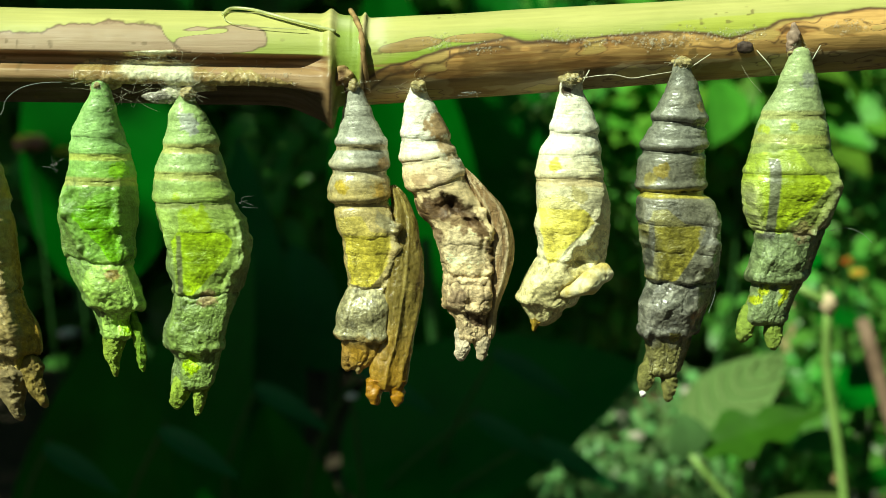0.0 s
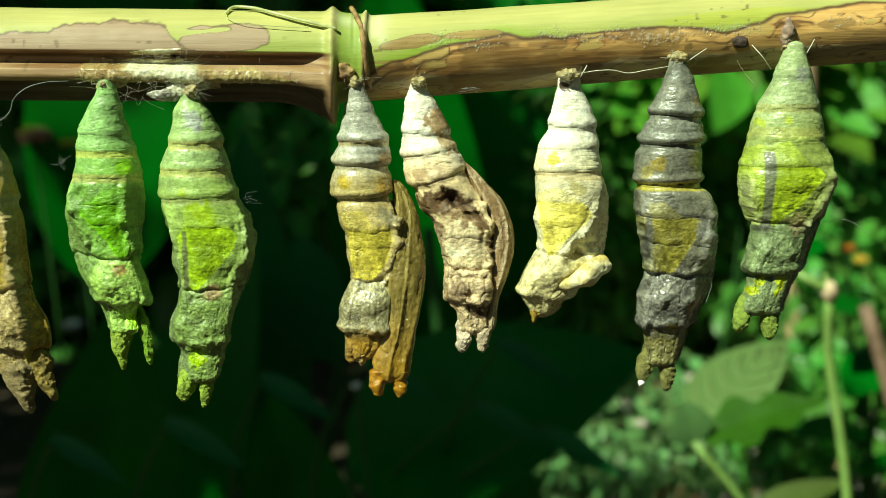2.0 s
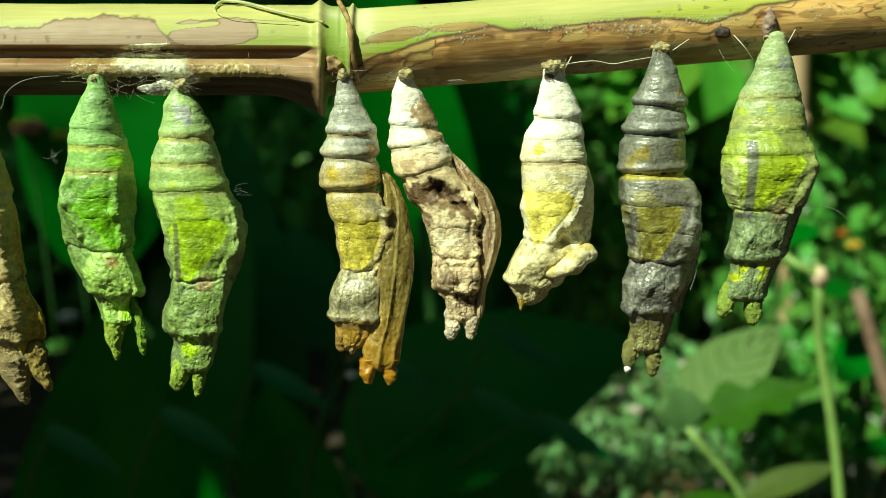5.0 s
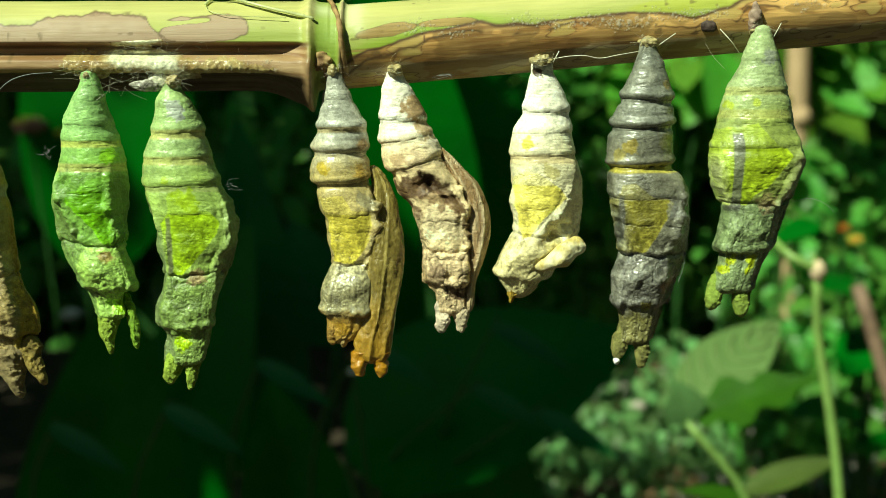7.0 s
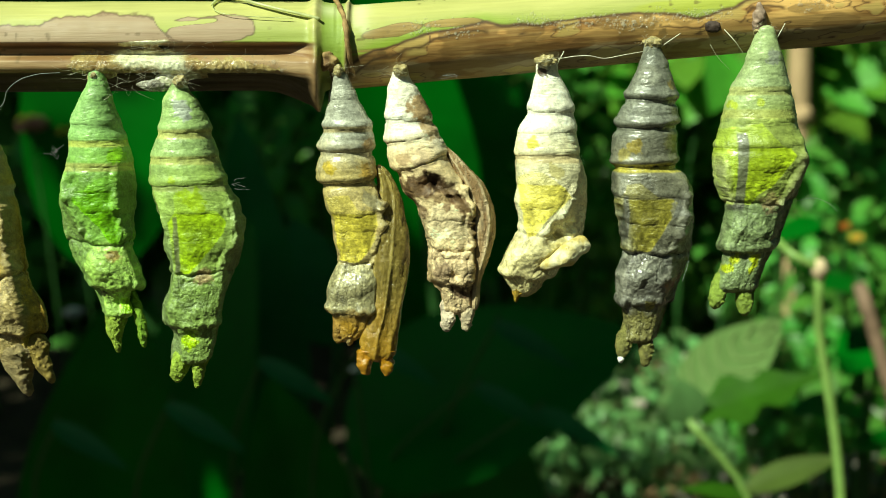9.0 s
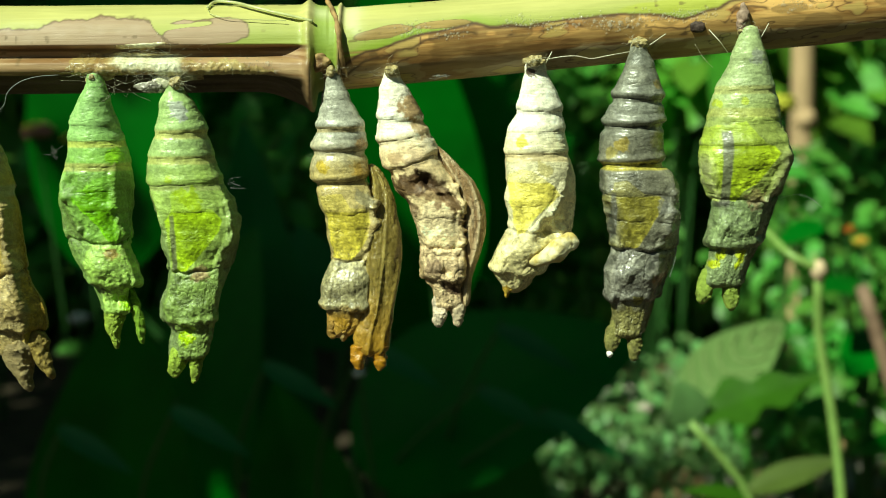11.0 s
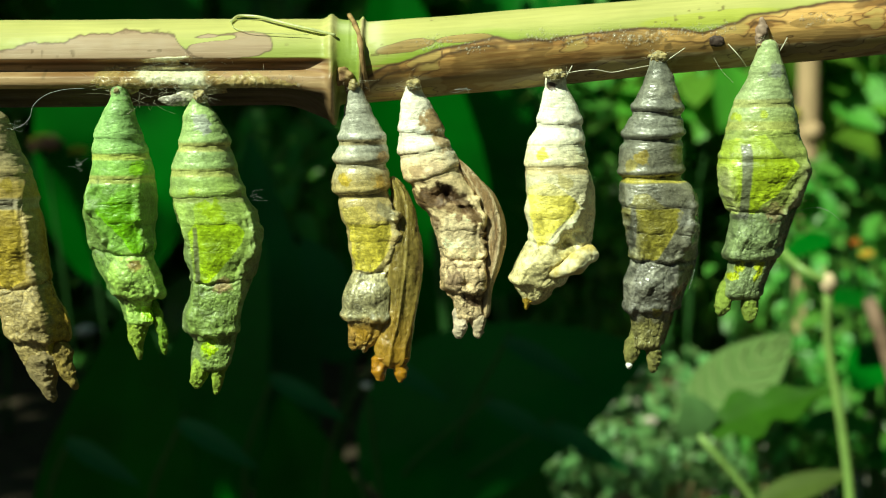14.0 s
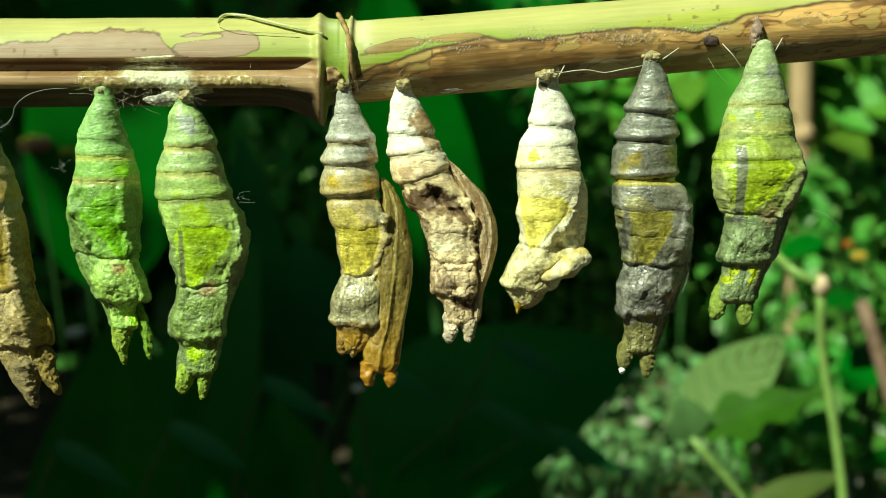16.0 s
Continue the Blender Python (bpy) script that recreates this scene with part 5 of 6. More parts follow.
        for i in range(n):
            a = rng.normal(0, 0.35, 3) * (spreadx, 0.3, spreadz)
            pts = [a, a + rng.normal(0, 0.5, 3) * (spreadx, 0.4, spreadz), a + rng.normal(0, 0.9, 3) * (spreadx, 0.4, spreadz)]
            part_mesh("fibre", mesh_of("fibre", *[q * MM if j == 0 else q for j, q in enumerate(tube(bent(pts, 10), 0.010, 5))], DRY_THREAD), tuft)
    strand("fine_hair", [(46.6, 137.5, -10.6), (48.2, 136.8, -10.2), (50.0, 136.8, -10.8), (51.2, 137, -11.8)], 0.02, DRY_THREAD, "fine dark hair beside the chrysalis", "hair")
    strand("fine_hair", [(34.2, 137.5, -14.6), (34.5, 137.0, -17.0), (33.9, 137.2, -19.4)], 0.022, DRY_THREAD, "fine dark hair beside the chrysalis", "hair")
    # peeled ribbon of skin lying over the top of the cane
    strip = empty_thing("skin_ribbon", (0, 0, EYE), "pale translucent peeled ribbon looped over the cane", "ribbon")
    for pts, w in (([(-5.6, 135.4, 9.6), (-7.5, 135.7, 10.1), (-10.0, 136.2, 10.7), (-12.5, 137.1, 11.4), (-14.6, 138.3, 11.95), (-16.6, 138.6, 12.0), (-17.2, 137.4, 11.3)], 0.17), ([(-17.2, 137.4, 11.3), (-16.8, 136.5, 10.65), (-15.6, 136.0, 10.2), (-12.6, 135.7, 9.9), (-8.5, 135.5, 9.7)], 0.04)):
        p = bent(pts, 50)
        co, q = tube(p, w, 12, 0.2, 5)
        part_mesh("ribbon_fold", mesh_of("ribbon_fold", co * MM, q, RIBBON), strip)
    # bud and scale at the joint
    bud = empty_thing("cane_bud", (-5.0 * MM, 135.0 * MM, EYE + 5.3 * MM), "dry brown bud on the cane's joint", "bud")
    def tinted(name, geo, a, b, thing, seed):
        co, q = geo
        f = fbm(co[:, 0], co[:, 1], co[:, 2], 0.7, 3, seed)
        part_mesh(name, mesh_of(name, co * MM, q, BARK, mixed(a, b, np.clip(0.5 + f, 0, 1))), thing)
    tinted("bud_scale", blob((0, 0.9, 0.0), (1.35, 0.9, 1.15), 4, 0.5, 40, 50, 1.0), (0.42, 0.29, 0.12), (0.16, 0.09, 0.04), bud, 5)
    tinted("bud_scale", blob((0.9, 1.6, -1.0), (0.7, 0.8, 1.3), 8, 0.4, 30, 40, 0.8), (0.30, 0.19, 0.09), (0.12, 0.07, 0.035), bud, 6)
    scale = empty_thing("sheath_strip", (0, 0, EYE), "thin brown sheath edge curling round the joint", "sheath")
    pts = [on_cane(-4.2, 0.99, 0.5), on_cane(-3.7, 0.9, 0.2), on_cane(-3.1, 0.6, 0.12), on_cane(-2.8, 0.2, 0.1), on_cane(-2.6, -0.3, 0.1), on_cane(-2.3, -0.7, 0.1)]
    tinted("edge", tube(bent(pts, 40), np.linspace(0.26, 0.34, 40), 10, 0.4, 3), (0.40, 0.26, 0.11), (0.20, 0.12, 0.05), scale, 3)
    # stalk that carries the last chrysalis
    stub = empty_thing("side_stub", (41.5 * MM, 134.9 * MM, EYE + 9.0 * MM), "short grey-brown dry stub", "stub")
    tinted("stub", blob((0.0, 0.9, 0.2), (0.8, 0.8, 1.7), 17, 0.35, 40, 40, 0.7), (0.36, 0.26, 0.20), (0.14, 0.09, 0.06), stub, 9)
    scar = empty_thing("leaf_scar", (36.6 * MM, 136.0 * MM, EYE + 8.6 * MM), "small dark leaf scar on the bark", "scar")
    tinted("pit", blob((0, 0, 0), (0.95, 0.5, 0.6), 14, 0.4, 24, 30, 0.8), (0.10, 0.07, 0.06), (0.04, 0.025, 0.02), scar, 10)
    # foam and drops
    drops = []
    for i in range(1500):
        if i < 1050:
            x, h = ((5.5, 0.30), (9.5, 0.10), (16.5, 0.22), (19.5, 0.12), (23.5, 0.12), (26.5, 0.02), (28.5, -0.06), (34.5, 0.10), (37.0, 0.02), (47.5, 0.05), (30.5, 0.10))[rng.integers(11)]
            x, h = x + rng.normal(0, 1.1), h + rng.normal(0, 0.09)
            if x < -1 or x > 56:
                continue
        else:
            x, h = rng.uniform(-30, -9), rng.normal(-0.42, 0.06)
        r = min(0.30, 0.035 + rng.exponential(0.045))
        c = on_cane(x, h, 0.0)
        co, q = blob((0, 0, 0), (r, r * 0.8, r), 0, 0, 7, 10)
        drops.append((co + np.array(c), q))
    co, q = joined(drops)
    foam = new("foam_bubbles", mesh_of("foam_bubbles", co * MM, q, WET))
    foam.location = (0, 0, EYE)
    tagged(foam, "tiny clear foam bubbles and drops on the bark", "bubbles", "", "stuff")


def tagged_mesh(name, pieces, mat):
    return mesh_of(name, *joined(pieces), mat)


# ---- plants and ground ----
def blade(n=7, m=4, width=0.5, fold=0.15, droop=0.25, power=0.8, serrate=0.0, wave=0.0):
    """A leaf one unit long along +y, its face to +z."""
    t, s = np.meshgrid(np.linspace(0, 1, n), np.linspace(-1, 1, m + 1), indexing="ij")
    half = 0.5 * width * np.sin(np.pi * np.clip(t, 0.0, 1) ** power) ** 0.8 + 0.004
    half = half * (1 + serrate * np.sin(t * 34))
    x = s * half
    z = fold * np.abs(x) - droop * t ** 2 + wave * np.sin(t * 9) * s ** 2 * 0.1
    return np.stack([x, t, z], -1).reshape(-1, 3), grid_quads(n, m + 1, wrap=False)


def turned(co, yaw, pitch, roll, size, at):
    m = np.array(Euler((pitch, roll, yaw), "XYZ").to_matrix())
    return co * size @ m.T + np.asarray(at)


def leaf_turn(rng):
    """Yaw, pitch and roll of a leaf that holds its face up and out to the open side of the bed."""
    if rng.uniform() < 0.4:
        return rng.uniform(-1.3, 1.3), rng.uniform(0.1, 1.2), rng.uniform(-0.6, 0.6)
    return np.pi + rng.uniform(-1.3, 1.3), rng.uniform(-1.2, 0.1), rng.uniform(-0.6, 0.6)


def foliage(rng, count, centre, spread, sizes, width=0.55, keep=None):
    """Many leaves round a centre."""
    shapes = [blade(6, 2, width * q, 0.2, d) for q, d in ((0.9, 0.2), (1.0, 0.35), (1.15, 0.1))]
    out = []
    while len(out) < count:
        p = np.asarray(centre) + np.asarray(spread) * rng.normal(0, 0.5, 3)
        if keep is not None and not keep(p):
            continue
        co, q = shapes[rng.integers(3)]
        out.append((turned(co, *leaf_turn(rng), rng.uniform(*sizes), p), q))
    return out


def shrub(label, base, clumps, mat, seed, sizes, per=60, category="shrub", width=0.55):
    """Thin stems, each to its clump of leaves."""
    rng = np.random.default_rng(seed)
    thing = empty_thing("shrub", base, label, category, "garden shrubs")
    leaves = []
    b = np.asarray(base)
    for c in clumps:
        centre, spread = np.asarray(c[:3]), c[3]
        leaves += foliage(rng, int(per * c[4]), centre - b, (spread, spread, spread * 0.8), sizes, width)
        foot = np.array((centre[0] - b[0] + rng.normal(0, 0.03), centre[1] - b[1] + 0.05, 0.0))
        line = bent([foot, 0.5 * (foot + centre - b) + rng.normal(0, 0.015, 3), centre - b], 10)
        part_mesh("stem", mesh_of("stem", *tube(line, np.linspace(0.0022, 0.0009, 10), 6), STALK_DARK), thing)
    part_mesh("crown", mesh_of("crown", *joined(leaves), mat), thing)
    return thing


def build_ground():
    n = 90
    u = np.linspace(-1, 1, n)
    s = np.sign(u) * (np.abs(u) ** 3) * 300 + u * 1.5
    x, y = np.meshgrid(s, s + 1.0, indexing="ij")
    z = 0.012 * fbm(x, y, 0, 0.25, 3, 3) * (np.hypot(x, y - 1) < 6)
    me = mesh_of("ground", np.stack([x, y, z], -1), grid_quads(n, n, wrap=False, flip=False), SOIL)
    tagged(new("ground", me), "dark garden soil under the plants", "ground", "", "structure")
    rng = np.random.default_rng(5)
    stones, litter = [], []
    for i in range(700):
        p = (rng.uniform(0.28, 1.3), rng.uniform(1.2, 2.2), 0.006)
        th = np.linspace(0, 2 * np.pi, 8, endpoint=False)
        r = rng.uniform(0.006, 0.03)
        ring = np.stack([np.outer(np.sin(np.linspace(0.05, 3.09, 6)), np.cos(th)), np.outer(np.sin(np.linspace(0.05, 3.09, 6)), np.sin(th)), np.repeat(np.cos(np.linspace(0.05, 3.09, 6))[:, None], 8, 1) * 0.6], -1)
        ring = ring * (1 + 0.2 * grain(ring[..., 0] + i, ring[..., 1], ring[..., 2], 0.9)[..., None])
        stones.append((ring.reshape(-1, 3) * r + p, grid_quads(6, 8)))
    for i in range(500):
        co, q = blade(6, 2, 0.5, 0.3, rng.uniform(-0.4, 0.5))
        litter.append((turned(co, rng.uniform(-3, 3), rng.uniform(-0.3, 0.4), rng.uniform(-0.5, 0.5), rng.uniform(0.03, 0.09), (rng.uniform(0.25, 1.3), rng.uniform(1.1, 2.2), 0.015)), q))
    tagged(new("pebbles", mesh_of("pebbles", *joined(stones), PEBBLE)), "grey pebbles scattered over the soil", "pebbles", "", "stuff")
    tagged(new("leaf_litter", mesh_of("leaf_litter", *joined(litter), LITTER)), "dry brown fallen leaves on the soil", "leaf litter", "", "stuff")


def flat_leaf(thing, name, foot, tip, width, mat, face=(0, -1, 0.4), fold=0.15, droop=0.08, lobes=0, ribs=0.0, label="", power=0.7, veins=0):
    """One leaf blade from foot to tip with its upper side turned to face; places in the thing's space."""
    f, t = Vector(foot), Vector(tip)
    length = (t - f).length
    n = 60 if lobes else 30
    co, q = blade(n, 14, width / length, fold, droop, power)
    if lobes:
        cut = 1 - 0.42 * np.abs(np.sin(co[:, 1] * np.pi * lobes)) ** 3
        co[:, 0] *= cut
    if ribs:
        co[:, 2] += ribs * np.cos((co[:, 1] - 0.5 * np.abs(co[:, 0]) / (width / length)) * 62) * np.minimum(1, np.abs(co[:, 0]) * 12)
    y = (t - f).normalized()
    z = (Vector(face) - Vector(face).dot(y) * y).normalized()
    x = y.cross(z)
    m = np.array([x, y, z]).T
    leaf = part_mesh(name, mesh_of(name, co * length @ m.T + np.array(f), q, mat), thing, label)
    for k in range(veins):
        t0 = 0.12 + 0.78 * k / veins
        for sd in (-1, 1):
            half = 0.5 * width / length
            pts = np.array([(sd * half * r * 0.85 * math.sin(math.pi * min(1, t0 + 0.2 * r) ** power), t0 + 0.16 * r ** 1.5, fold * half * r * 0.8 + 0.008 - droop * (t0 + 0.16 * r) ** 2) for r in (0.0, 0.35, 0.7, 1.0)])
            part_mesh("vein", mesh_of("vein", *tube(bent(pts * length @ m.T + np.array(f), 10), 0.0005, 6), VEIN), leaf)
    return leaf


def stem_part(thing, name, points, r0, r1, mat, n=24, label=""):
    return part_mesh(name, mesh_of(name, *tube(bent(points, n), np.linspace(r0, r1, n), 12, 0.08, 2), mat), thing, label)


def flower(at, r, mats, seed, label, name="flower_head"):
    """A domed head of small florets on a stalk."""
    rng = np.random.default_rng(seed)
    thing = empty_thing(name, (at[0], at[1], 0.0), label, "flower", "flowers in the bed")
    stem_part(thing, "flower_stalk", [(0.02, 0.05, 0.0), (0.01, 0.02, at[2] * 0.6), (0, 0, at[2])], 0.0016, 0.0012, STALK_DARK)
    for i, m in enumerate(mats):
        pieces = []
        for k in range(26):
            v = rng.normal(0, 1, 3)
            v /= np.linalg.norm(v)
            v[2] = abs(v[2]) * 0.6 if i == 0 else v[2] * 0.5
            co, q = blob(v * r * (0.62 if i == 0 else 0.8), (r * 0.3, r * 0.3, r * 0.12), seed + k, 0.3, 8, 10, r)
            pieces.append((co + np.array((0, 0, at[2])), q))
        part_mesh("floret", mesh_of("floret", *joined(pieces), m), thing)
    return thing


def build_background():
    rng = np.random.default_rng(9)
    # hedge that closes the view
    wall = []
    for i in range(11000):
        p = (rng.uniform(-1.4, 1.9), rng.uniform(2.15, 2.8), rng.uniform(-0.05, 1.3))
        co, q = blade(5, 2, 0.6, 0.2, 0.25)
        wall.append((turned(co, *leaf_turn(rng), rng.uniform(0.05, 0.13), p), q))
    for i in range(5000):
        p = (rng.uniform(-3.0, 3.4), rng.uniform(3.0, 3.7), rng.uniform(-0.05, 1.9))
        co, q = blade(5, 2, 0.7, 0.2, 0.25)
        wall.append((turned(co, *leaf_turn(rng), rng.uniform(0.14, 0.26), p), q))
    for i in range(5600):
        p = (rng.uniform(0.26, 1.6), rng.uniform(2.0, 2.2), rng.uniform(-0.05, 1.15))
        co, q = blade(5, 2, 0.7, 0.15, 0.2)
        wall.append((turned(co, np.pi + rng.uniform(-1.0, 0.4), rng.uniform(-1.1, -0.3), rng.uniform(-0.4, 0.4), rng.uniform(0.05, 0.12), p), q))
    tagged(new("hedge", mesh_of("hedge", *joined(wall), LEAF)), "dense green hedge at the back of the bed", "hedge", "", "stuff")
    # Unseen hedge, added to block sky light from the right and behind.
    near = []
    for i in range(3600):
        a = rng.uniform(-2.3, 0.42)
        r = rng.uniform(1.3, 1.9)
        co, q = blade(5, 2, 0.7, 0.2, 0.25)
        near.append((turned(co, a + np.pi / 2 + rng.uniform(-1, 1), rng.uniform(-1.2, 0.3), rng.uniform(-0.6, 0.6), rng.uniform(0.12, 0.24), (r * math.cos(a), r * math.sin(a), rng.uniform(-0.05, 2.3 if a > -1.0 else 0.8))), q))
    tagged(new("hedge", mesh_of("hedge", *joined(near), LEAF_DARK)), "unseen dark hedge added to block sky light on the open side", "hedge", "", "stuff")
    # sunlit shrubs
    clumps = []
    for i in range(72):
        y = rng.uniform(1.72, 2.15)
        clumps.append((rng.uniform(0.135, 0.40) * y, y, rng.uniform(0.06, 0.68), rng.uniform(0.05, 0.10), 1.0))
    shrub("leafy flowering shrub with small rough green leaves in sun", (0.6, 1.95, 0.0), clumps, LEAF, 3, (0.018, 0.046), 170)
    clumps = [(rng.uniform(0.38, 0.56), rng.uniform(1.05, 1.3), rng.uniform(0.20, 0.30), 0.05, 1.0) for i in range(10)] + [(0.385, 1.12, z, 0.025, 0.6) for z in (0.29, 0.325, 0.36)] + [(rng.uniform(0.34, 0.44), rng.uniform(1.06, 1.16), rng.uniform(0.10, 0.27), 0.04, 1.0) for i in range(12)]
    shrub("flowering shrub with small green leaves in half shade", (0.48, 1.2, 0.0), clumps, LEAF, 13, (0.016, 0.032), 60)
    clumps = [(rng.uniform(0.33, 0.53), rng.uniform(1.48, 1.6), rng.uniform(0.43, 0.60), 0.05, 1.0) for i in range(16)]
    shrub("shrub with large bright yellow-green leaves in sun", (0.42, 1.6, 0.0), clumps, LEAF_BRIGHT, 4, (0.045, 0.09), 18, width=0.7)
    clumps = [(rng.uniform(0.19, 0.34), rng.uniform(1.16, 1.42), rng.uniform(0.0, 0.135), 0.05, 1.0) for i in range(22)] + [(rng.uniform(0.11, 0.20), rng.uniform(1.22, 1.42), rng.uniform(0.0, 0.08), 0.05, 1.0) for i in range(10)]
    shrub("low ground-cover shrub with small grey-green leaves", (0.27, 1.34, 0.0), clumps, LEAF_MINT, 6, (0.008, 0.022), 60)
    clumps = [(rng.uniform(-0.22, -0.08), rng.uniform(1.5, 1.75), rng.uniform(0.22, 0.44), 0.05, 1.0) for i in range(8)] + [(rng.uniform(-0.6, -0.4), 1.6, rng.uniform(0.2, 0.36), 0.05, 1.0) for i in range(4)]
    shrub("dim shrub with medium green leaves among the shade", (-0.2, 1.65, 0.0), clumps, LEAF, 7, (0.03, 0.055), 26)
    # dark broad leaves in shade
    plant = empty_thing("broad_leaf_plant", (-0.08, 1.05, 0.0), "tall plant with broad dark green leaves in deep shade", "plant", "broad-leaved plants")
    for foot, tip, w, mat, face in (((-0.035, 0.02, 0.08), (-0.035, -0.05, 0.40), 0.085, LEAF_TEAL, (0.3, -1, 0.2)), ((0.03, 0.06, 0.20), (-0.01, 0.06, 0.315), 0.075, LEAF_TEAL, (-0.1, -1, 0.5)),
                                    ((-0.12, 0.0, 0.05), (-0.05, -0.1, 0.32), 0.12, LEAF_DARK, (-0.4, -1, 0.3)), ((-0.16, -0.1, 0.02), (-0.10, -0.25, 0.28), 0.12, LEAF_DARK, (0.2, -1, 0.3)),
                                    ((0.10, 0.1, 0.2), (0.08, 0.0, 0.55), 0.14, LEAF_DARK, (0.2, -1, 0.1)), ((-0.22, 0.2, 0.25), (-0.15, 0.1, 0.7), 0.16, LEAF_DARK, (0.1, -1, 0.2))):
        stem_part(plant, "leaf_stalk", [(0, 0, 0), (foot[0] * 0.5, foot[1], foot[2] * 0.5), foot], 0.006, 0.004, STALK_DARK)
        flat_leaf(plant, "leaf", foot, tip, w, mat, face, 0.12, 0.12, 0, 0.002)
    tall = empty_thing("broad_leaf_plant", (0.16, 1.85, 0.0), "tall dark broad-leaved plant behind the low shrub", "plant", "broad-leaved plants")
    for foot, tip, w in (((-0.02, 0, 0.15), (0.0, -0.1, 0.62), 0.24), ((0.02, 0.1, 0.3), (0.10, 0.0, 0.85), 0.24)):
        stem_part(tall, "leaf_stalk", [(0, 0, 0), (foot[0] * 0.5, foot[1], foot[2] * 0.5), foot], 0.008, 0.005, STALK_DARK)
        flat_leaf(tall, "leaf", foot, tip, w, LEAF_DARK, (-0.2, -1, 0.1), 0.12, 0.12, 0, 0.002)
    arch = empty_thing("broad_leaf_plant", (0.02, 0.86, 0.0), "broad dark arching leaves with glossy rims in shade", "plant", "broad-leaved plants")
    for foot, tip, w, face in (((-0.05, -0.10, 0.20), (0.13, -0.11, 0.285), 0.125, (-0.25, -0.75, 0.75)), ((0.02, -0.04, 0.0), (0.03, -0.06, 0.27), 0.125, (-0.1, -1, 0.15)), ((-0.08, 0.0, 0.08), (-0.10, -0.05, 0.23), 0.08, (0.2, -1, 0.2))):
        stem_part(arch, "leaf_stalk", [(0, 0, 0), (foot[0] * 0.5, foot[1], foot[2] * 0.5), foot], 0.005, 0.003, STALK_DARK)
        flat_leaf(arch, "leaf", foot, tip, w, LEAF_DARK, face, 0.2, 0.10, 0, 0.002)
    for x0, x1, x2, z2, lean in ((-0.05, -0.045, -0.015, 0.285, 0.0), (-0.03, 0.0, 0.05, 0.262, -0.02), (0.0, 0.03, 0.085, 0.250, -0.03), (-0.09, -0.10, -0.075, 0.275, 0.0), (0.03, 0.035, 0.06, 0.300, -0.03), (-0.16, -0.15, -0.12, 0.262, -0.05), (-0.20, -0.22, -0.19, 0.245, -0.02)):
        stem_part(arch, "shoot", [(x0 - 0.02, 0.0, 0.0), (x1 - 0.02, lean - 0.1, z2 * 0.78), (x2 - 0.02, lean - 0.15, z2)], 0.0022, 0.0011, STALK_DARK)
        flat_leaf(arch, "leaf", (x2 - 0.024, lean - 0.15, z2 - 0.004), (x2 + 0.02, lean - 0.17, z2 - 0.022), 0.012, LEAF_TEAL, (0, -0.8, 0.6), 0.2, 0.2)
    stem_part(arch, "shoot", [(0.0, 0.02, 0.0), (0.012, 0.03, 0.25), (0.004, 0.03, 0.34)], 0.006, 0.004, STALK_DARK)
    # stake and stick
    post = empty_thing("garden_stake", (0.406, 1.22, 0.0), "weathered tan wooden stake in the ground", "stake")
    part_mesh("pole", mesh_of("pole", *tube([(0, 0, 0.01 * i) for i in range(-2, 90)], 0.0112, 14, 0.06, 3), WOOD), post)
    part_mesh("knot", mesh_of("knot", *blob((0.002, -0.006, 0.40), (0.012, 0.012, 0.012), 3, 0.3, 16, 20, 0.01), WOOD), post)
    stick = empty_thing("stick", (0.31, 0.72, 0.0), "thin brown broken stick", "stick")
    part_mesh("twig", mesh_of("twig", *tube(bent([(0.09, 0.06, 0.0), (-0.012, -0.02, 0.235), (-0.038, -0.02, 0.312)], 20), np.linspace(0.006, 0.0042, 20), 10, 0.15, 4), STICK), stick)
    # slender plant in front of the shrubs
    o = np.array((0.15, 0.40, 0.0))

    def at(*p):
        return tuple(np.array(p) - o)
    vine = empty_thing("slender_plant", tuple(o), "slender green plant with a swollen pale joint", "plant")
    stem_part(vine, "stalk", [at(0.150, 0.40, 0.0), at(0.149, 0.395, 0.2), at(0.1465, 0.39, 0.302), at(0.1432, 0.39, 0.323), at(0.139, 0.39, 0.347), at(0.137, 0.385, 0.3655)], 0.0022, 0.0015, STALK, 40)
    part_mesh("joint", mesh_of("joint", *blob(at(0.137, 0.385, 0.366), (0.0028, 0.0026, 0.0034), 3, 0.25, 20, 24, 0.003), JOINT), vine, "swollen pale pinkish joint")
    stem_part(vine, "branch", [at(0.137, 0.385, 0.3665), at(0.130, 0.386, 0.370), at(0.124, 0.40, 0.378)], 0.0016, 0.0009, STALK, 12)
    stem_part(vine, "tendril", [at(0.137, 0.385, 0.367), at(0.1355, 0.386, 0.3715)], 0.0012, 0.0009, STALK, 6)
    # lobed leaf and pale leaf on one forked stem
    o = np.array((0.165, 0.54, 0.0))
    fork = empty_thing("lobed_leaf_plant", tuple(o), "young plant with a lobed green leaf and a pale ribbed leaf", "plant")
    stem_part(fork, "stalk", [at(0.165, 0.52, 0.0), at(0.154, 0.495, 0.20), at(0.1458, 0.492, 0.258), at(0.122, 0.492, 0.2885)], 0.0018, 0.0014, STALK, 30)
    flat_leaf(fork, "leaf", at(0.1257, 0.497, 0.2895), at(0.176, 0.492, 0.3085), 0.029, LEAF_FRESH, (-0.25, -0.5, 0.85), 0.10, 0.05, 3, 0.001, "lobed fresh green leaf", 0.62)
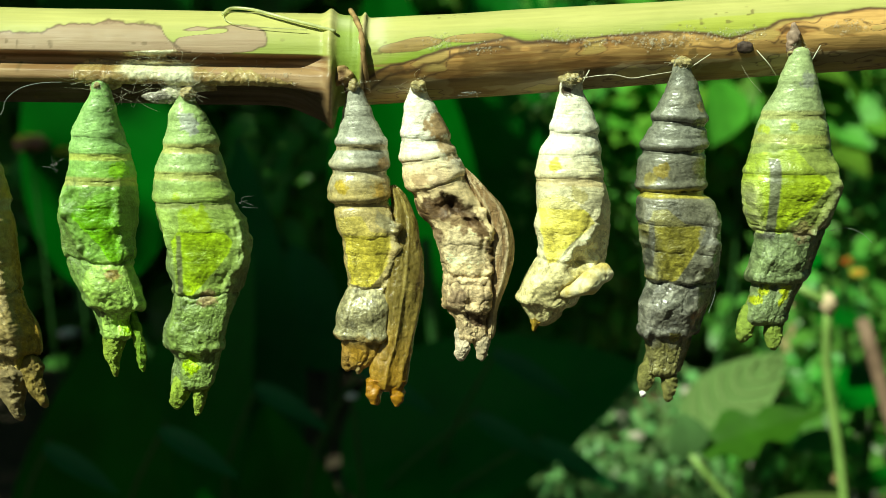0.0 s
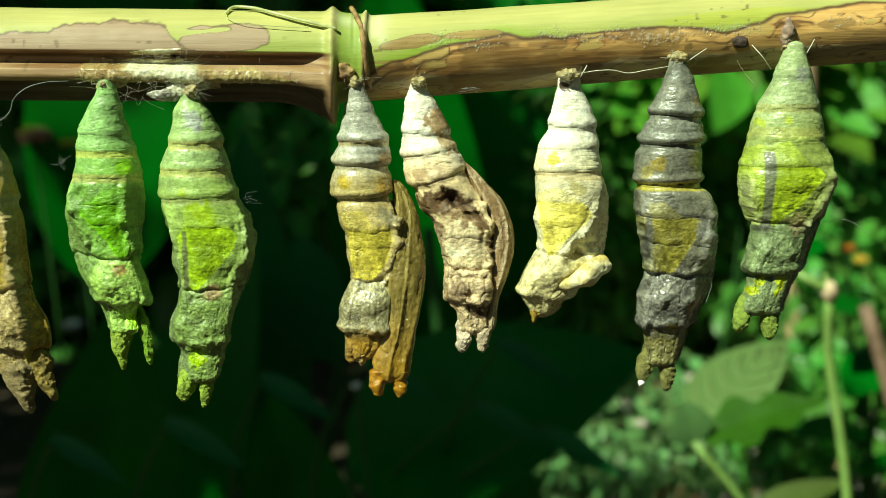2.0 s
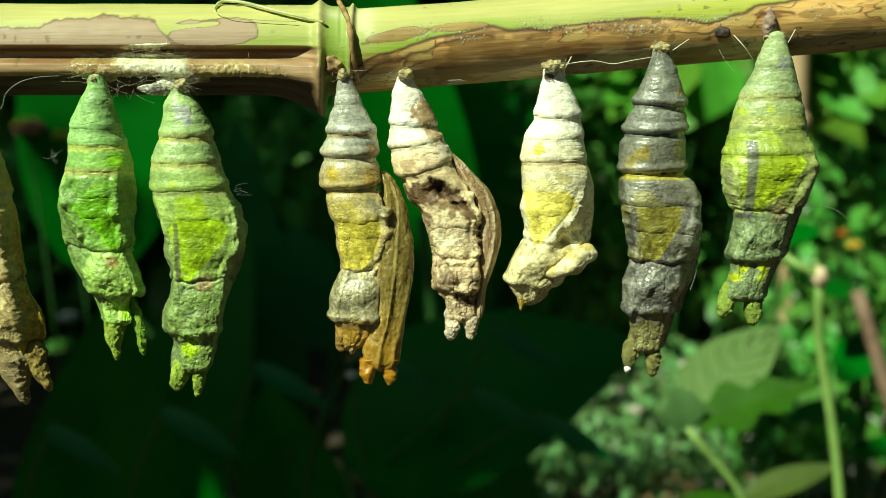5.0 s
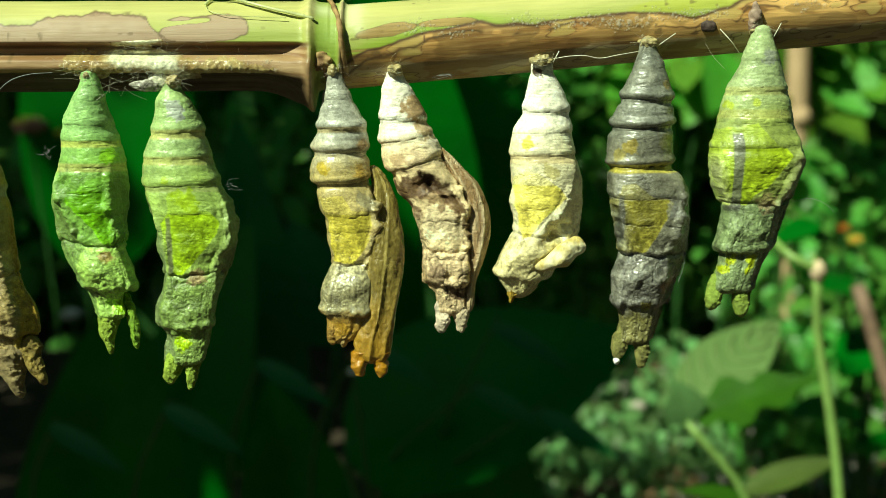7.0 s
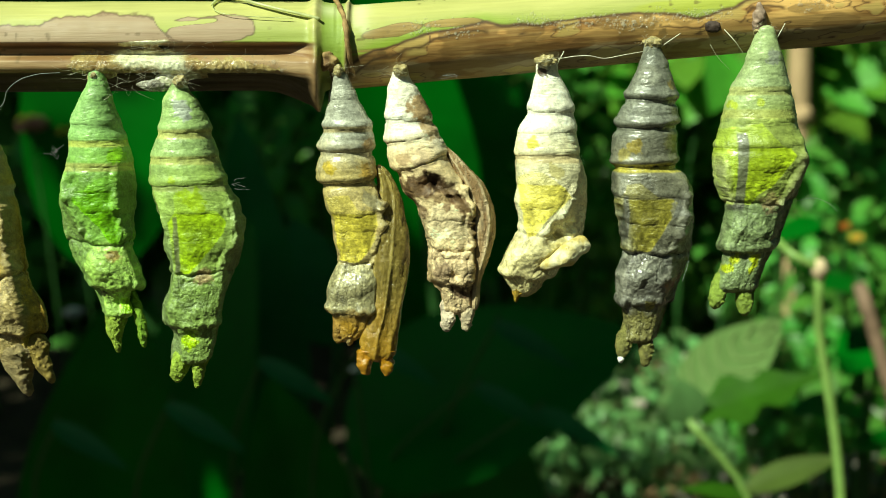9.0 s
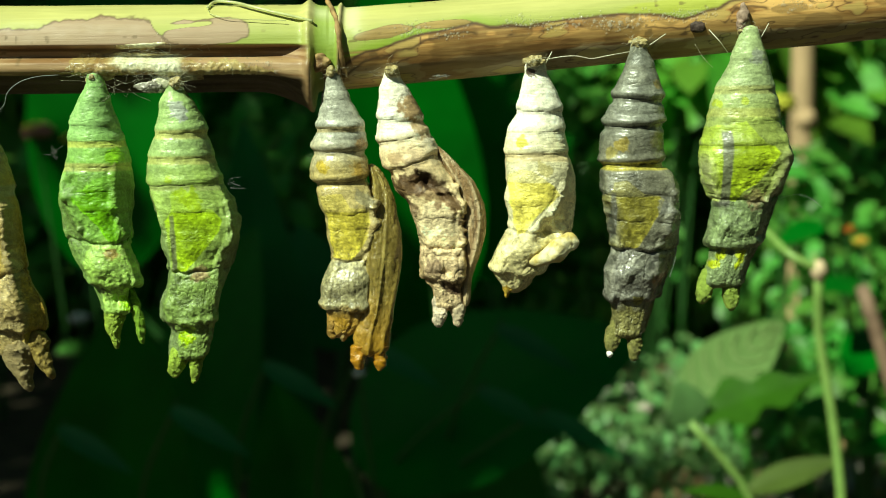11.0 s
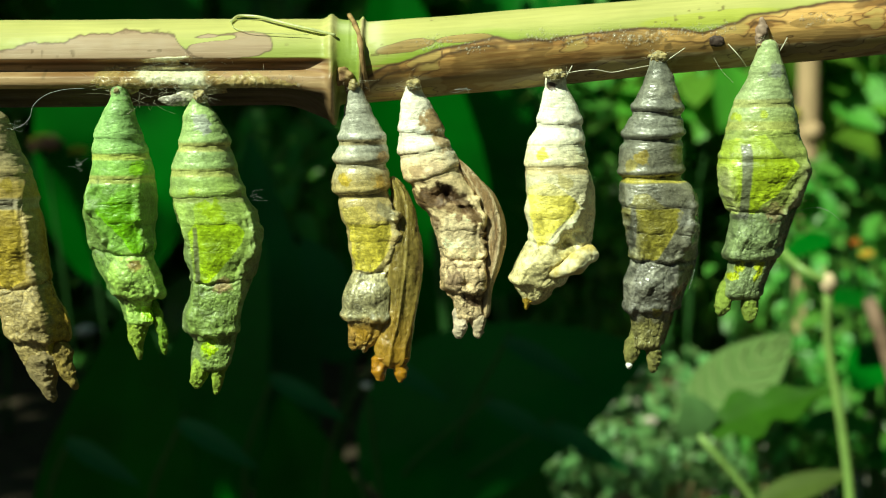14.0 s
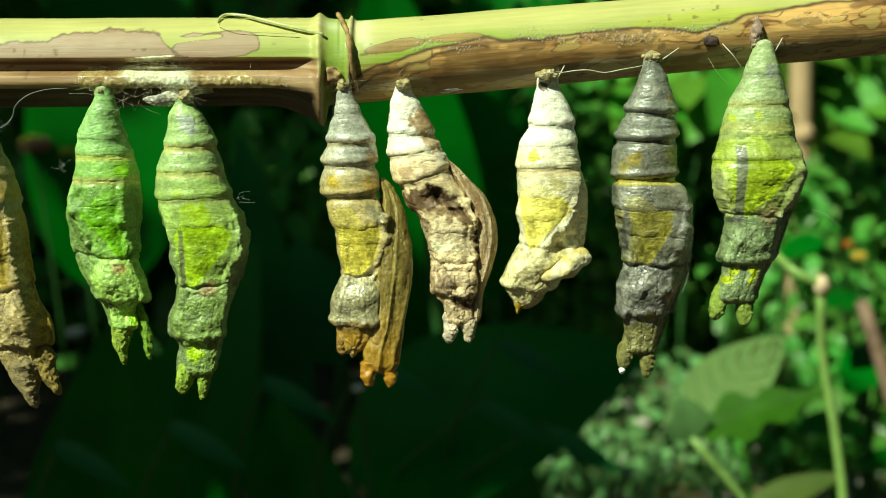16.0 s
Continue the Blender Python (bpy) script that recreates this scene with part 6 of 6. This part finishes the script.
    flat_leaf(fork, "leaf", at(0.1215, 0.503, 0.2925), at(0.174, 0.535, 0.325), 0.030, LEAF_PALE, (-0.4, -0.8, 0.4), 0.12, 0.06, 0, 0.003, "pale grey-green leaf with curved ribs", 0.75, 6)
    flat_leaf(fork, "leaf", at(0.1225, 0.493, 0.288), at(0.117, 0.488, 0.3065), 0.018, LEAF_MINT, (0, -0.8, 0.5), 0.10, 0.1, 0, 0.002)
    flat_leaf(fork, "leaf", at(0.1455, 0.493, 0.258), at(0.184, 0.49, 0.275), 0.014, LEAF_OLIVE, (0, -0.5, 0.9), 0.10, 0.1, 0, 0.002, "long olive leaf", 0.8)
    flat_leaf(fork, "leaf", at(0.1465, 0.493, 0.256), at(0.119, 0.488, 0.263), 0.010, LEAF_FRESH, (0, -0.4, 0.9), 0.10, 0.1, 0, 0.002)
    # dark leaves beside the stick
    o = np.array((0.34, 0.86, 0.0))
    dark = empty_thing("broad_leaf_plant", tuple(o), "small plant with flat dark bluish leaves", "plant", "broad-leaved plants")
    for foot, tip, w in (((0.335, 0.85, 0.288), (0.285, 0.80, 0.300), 0.03), ((0.33, 0.85, 0.20), (0.27, 0.80, 0.215), 0.03), ((0.35, 0.86, 0.25), (0.31, 0.82, 0.235), 0.04), ((0.33, 0.86, 0.17), (0.36, 0.80, 0.19), 0.04), ((0.30, 0.85, 0.335), (0.262, 0.83, 0.325), 0.02)):
        stem_part(dark, "leaf_stalk", [(0, 0, 0), at(0.34, 0.86, foot[2] * 0.6), at(*foot)], 0.003, 0.0015, STALK_DARK)
        flat_leaf(dark, "leaf", at(*foot), at(*tip), w, LEAF_DARK, (0, -0.5, 0.9), 0.1, 0.1)
    # flowers
    flower((0.381, 1.02, 0.312), 0.0065, (PETAL_ORANGE, PETAL_ORANGE), 3, "round orange flower head among leaves")
    flower((0.392, 1.02, 0.301), 0.0075, (PETAL_ORANGE, PETAL_YELLOW), 4, "round orange and yellow flower head among leaves")
    flower((-0.345, 1.2, 0.402), 0.017, (PETAL_YELLOW, PETAL_PINK), 5, "yellow and pink flower head in shade")
    flower((-0.312, 1.2, 0.394), 0.010, (PETAL_YELLOW, PETAL_YELLOW), 6, "small yellow-green flower bud")
    flower((0.30, 0.95, 0.418), 0.014, (PETAL_YELLOW, PETAL_YELLOW), 8, "yellow flower head beside the stake")
    for i, (x, y, z) in enumerate(((0.345, 1.4, 0.118), (0.40, 1.4, 0.083), (0.435, 1.4, 0.085), (0.375, 1.4, 0.10), (0.286, 1.4, 0.065))):
        flower((x * 0.86, y * 0.86, 0.42 - (0.42 - z) * 0.86), 0.008 + 0.003 * (i % 2), (PETAL_WHITE, PETAL_WHITE), 20 + i, "small whitish flower head over the soil")
    # Two pale balls stand in for out-of-focus glints of bright drops.
    flower((-0.313, 1.2, 0.218), 0.011, (CHALK, DOT_GREY), 31, "greyish ball standing in for a blurred bright drop", "glint_dot")
    flower((-0.022, 0.70, 0.267), 0.0034, (CHALK, CHALK), 32, "tiny white ball standing in for a blurred sunlit drop", "glint_dot")


def build_canopy():
    """Overhanging tree out of sight, added to keep the bed behind in shade."""
    rng = np.random.default_rng(12)
    tree = empty_thing("shade_tree", (-2.54, 1.40, 0.0), "unseen tree crown added to shade the bed", "tree")
    stem_part(tree, "trunk", [(0, 0, -0.05), (0.05, -0.1, 0.8), (0.2, -0.3, 1.4), (0.9, -0.7, 1.66)], 0.07, 0.02, STICK, 30)
    leaves = []
    while len(leaves) < 3600:
        x, y = rng.uniform(-2.2, -0.1), rng.uniform(-0.55, 1.7)
        if x > np.interp(y, (-0.55, -0.32, -0.22, -0.14, 0.32, 0.5, 1.7), (-0.32, -0.32, -0.34, -0.62, -0.62, -0.25, -0.27)):
            continue
        # Gaps that let sun reach the flower and leaves meant to be lit.
        if any(math.hypot(x - gx, y - gy) < gr for gx, gy, gr in ((-0.835, 0.115, 0.15), (-0.64, 0.5, 0.10), (-0.37, -0.63, 0.17), (-0.98, 0.45, 0.08), (-0.80, 0.12, 0.06))):
            continue
        co, q = blade(5, 2, 0.6, 0.2, 0.2)
        leaves.append((turned(co, rng.uniform(-3, 3), rng.uniform(-0.6, 0.3), rng.uniform(-0.5, 0.5), rng.uniform(0.08, 0.14), (x + 2.1, y - 1.3, rng.uniform(1.58, 1.78))), q))
    for i in range(110):                                         # extra leaves that plug a leak in the added shade
        co, q = blade(5, 2, 0.7, 0.2, 0.2)
        leaves.append((turned(co, rng.uniform(-3, 3), rng.uniform(-0.4, 0.3), rng.uniform(-0.4, 0.4), rng.uniform(0.08, 0.12), (rng.uniform(-0.74, -0.52) + 2.1, rng.uniform(-0.52, -0.34) - 1.3, rng.uniform(1.60, 1.72))), q))
    part_mesh("crown", mesh_of("crown", *joined(leaves), LEAF), tree)


build_cane()
TWITCHER, NUDGED = build_chrysalides()
build_silk()
build_ground()
build_background()
build_canopy()


def motions():
    # one live chrysalis twitches on its hook
    x, y, z = 41.9 * MM, 138.2 * MM, EYE + 8.1 * MM
    swing = ((0.0, 0.0), (12.6, 0.0), (12.8, 0.0), (12.9, 0.0), (13.0, 6.4), (13.1, -5.6), (13.2, 1.0), (13.3, -2.3), (13.4, 0.6), (13.5, 0.0), (13.7, 0.0), (16.0, 0.0))
    walk(TWITCHER, [(t, pose(x, y, z, 0, a, 0)) for t, a in swing])
    # and shakes its neighbour
    x, z = 29.9 * MM, EYE + 6.8 * MM
    walk(NUDGED, [(t, pose(x, y, z, 0, 0.24 * a, 0)) for t, a in swing])


motions()
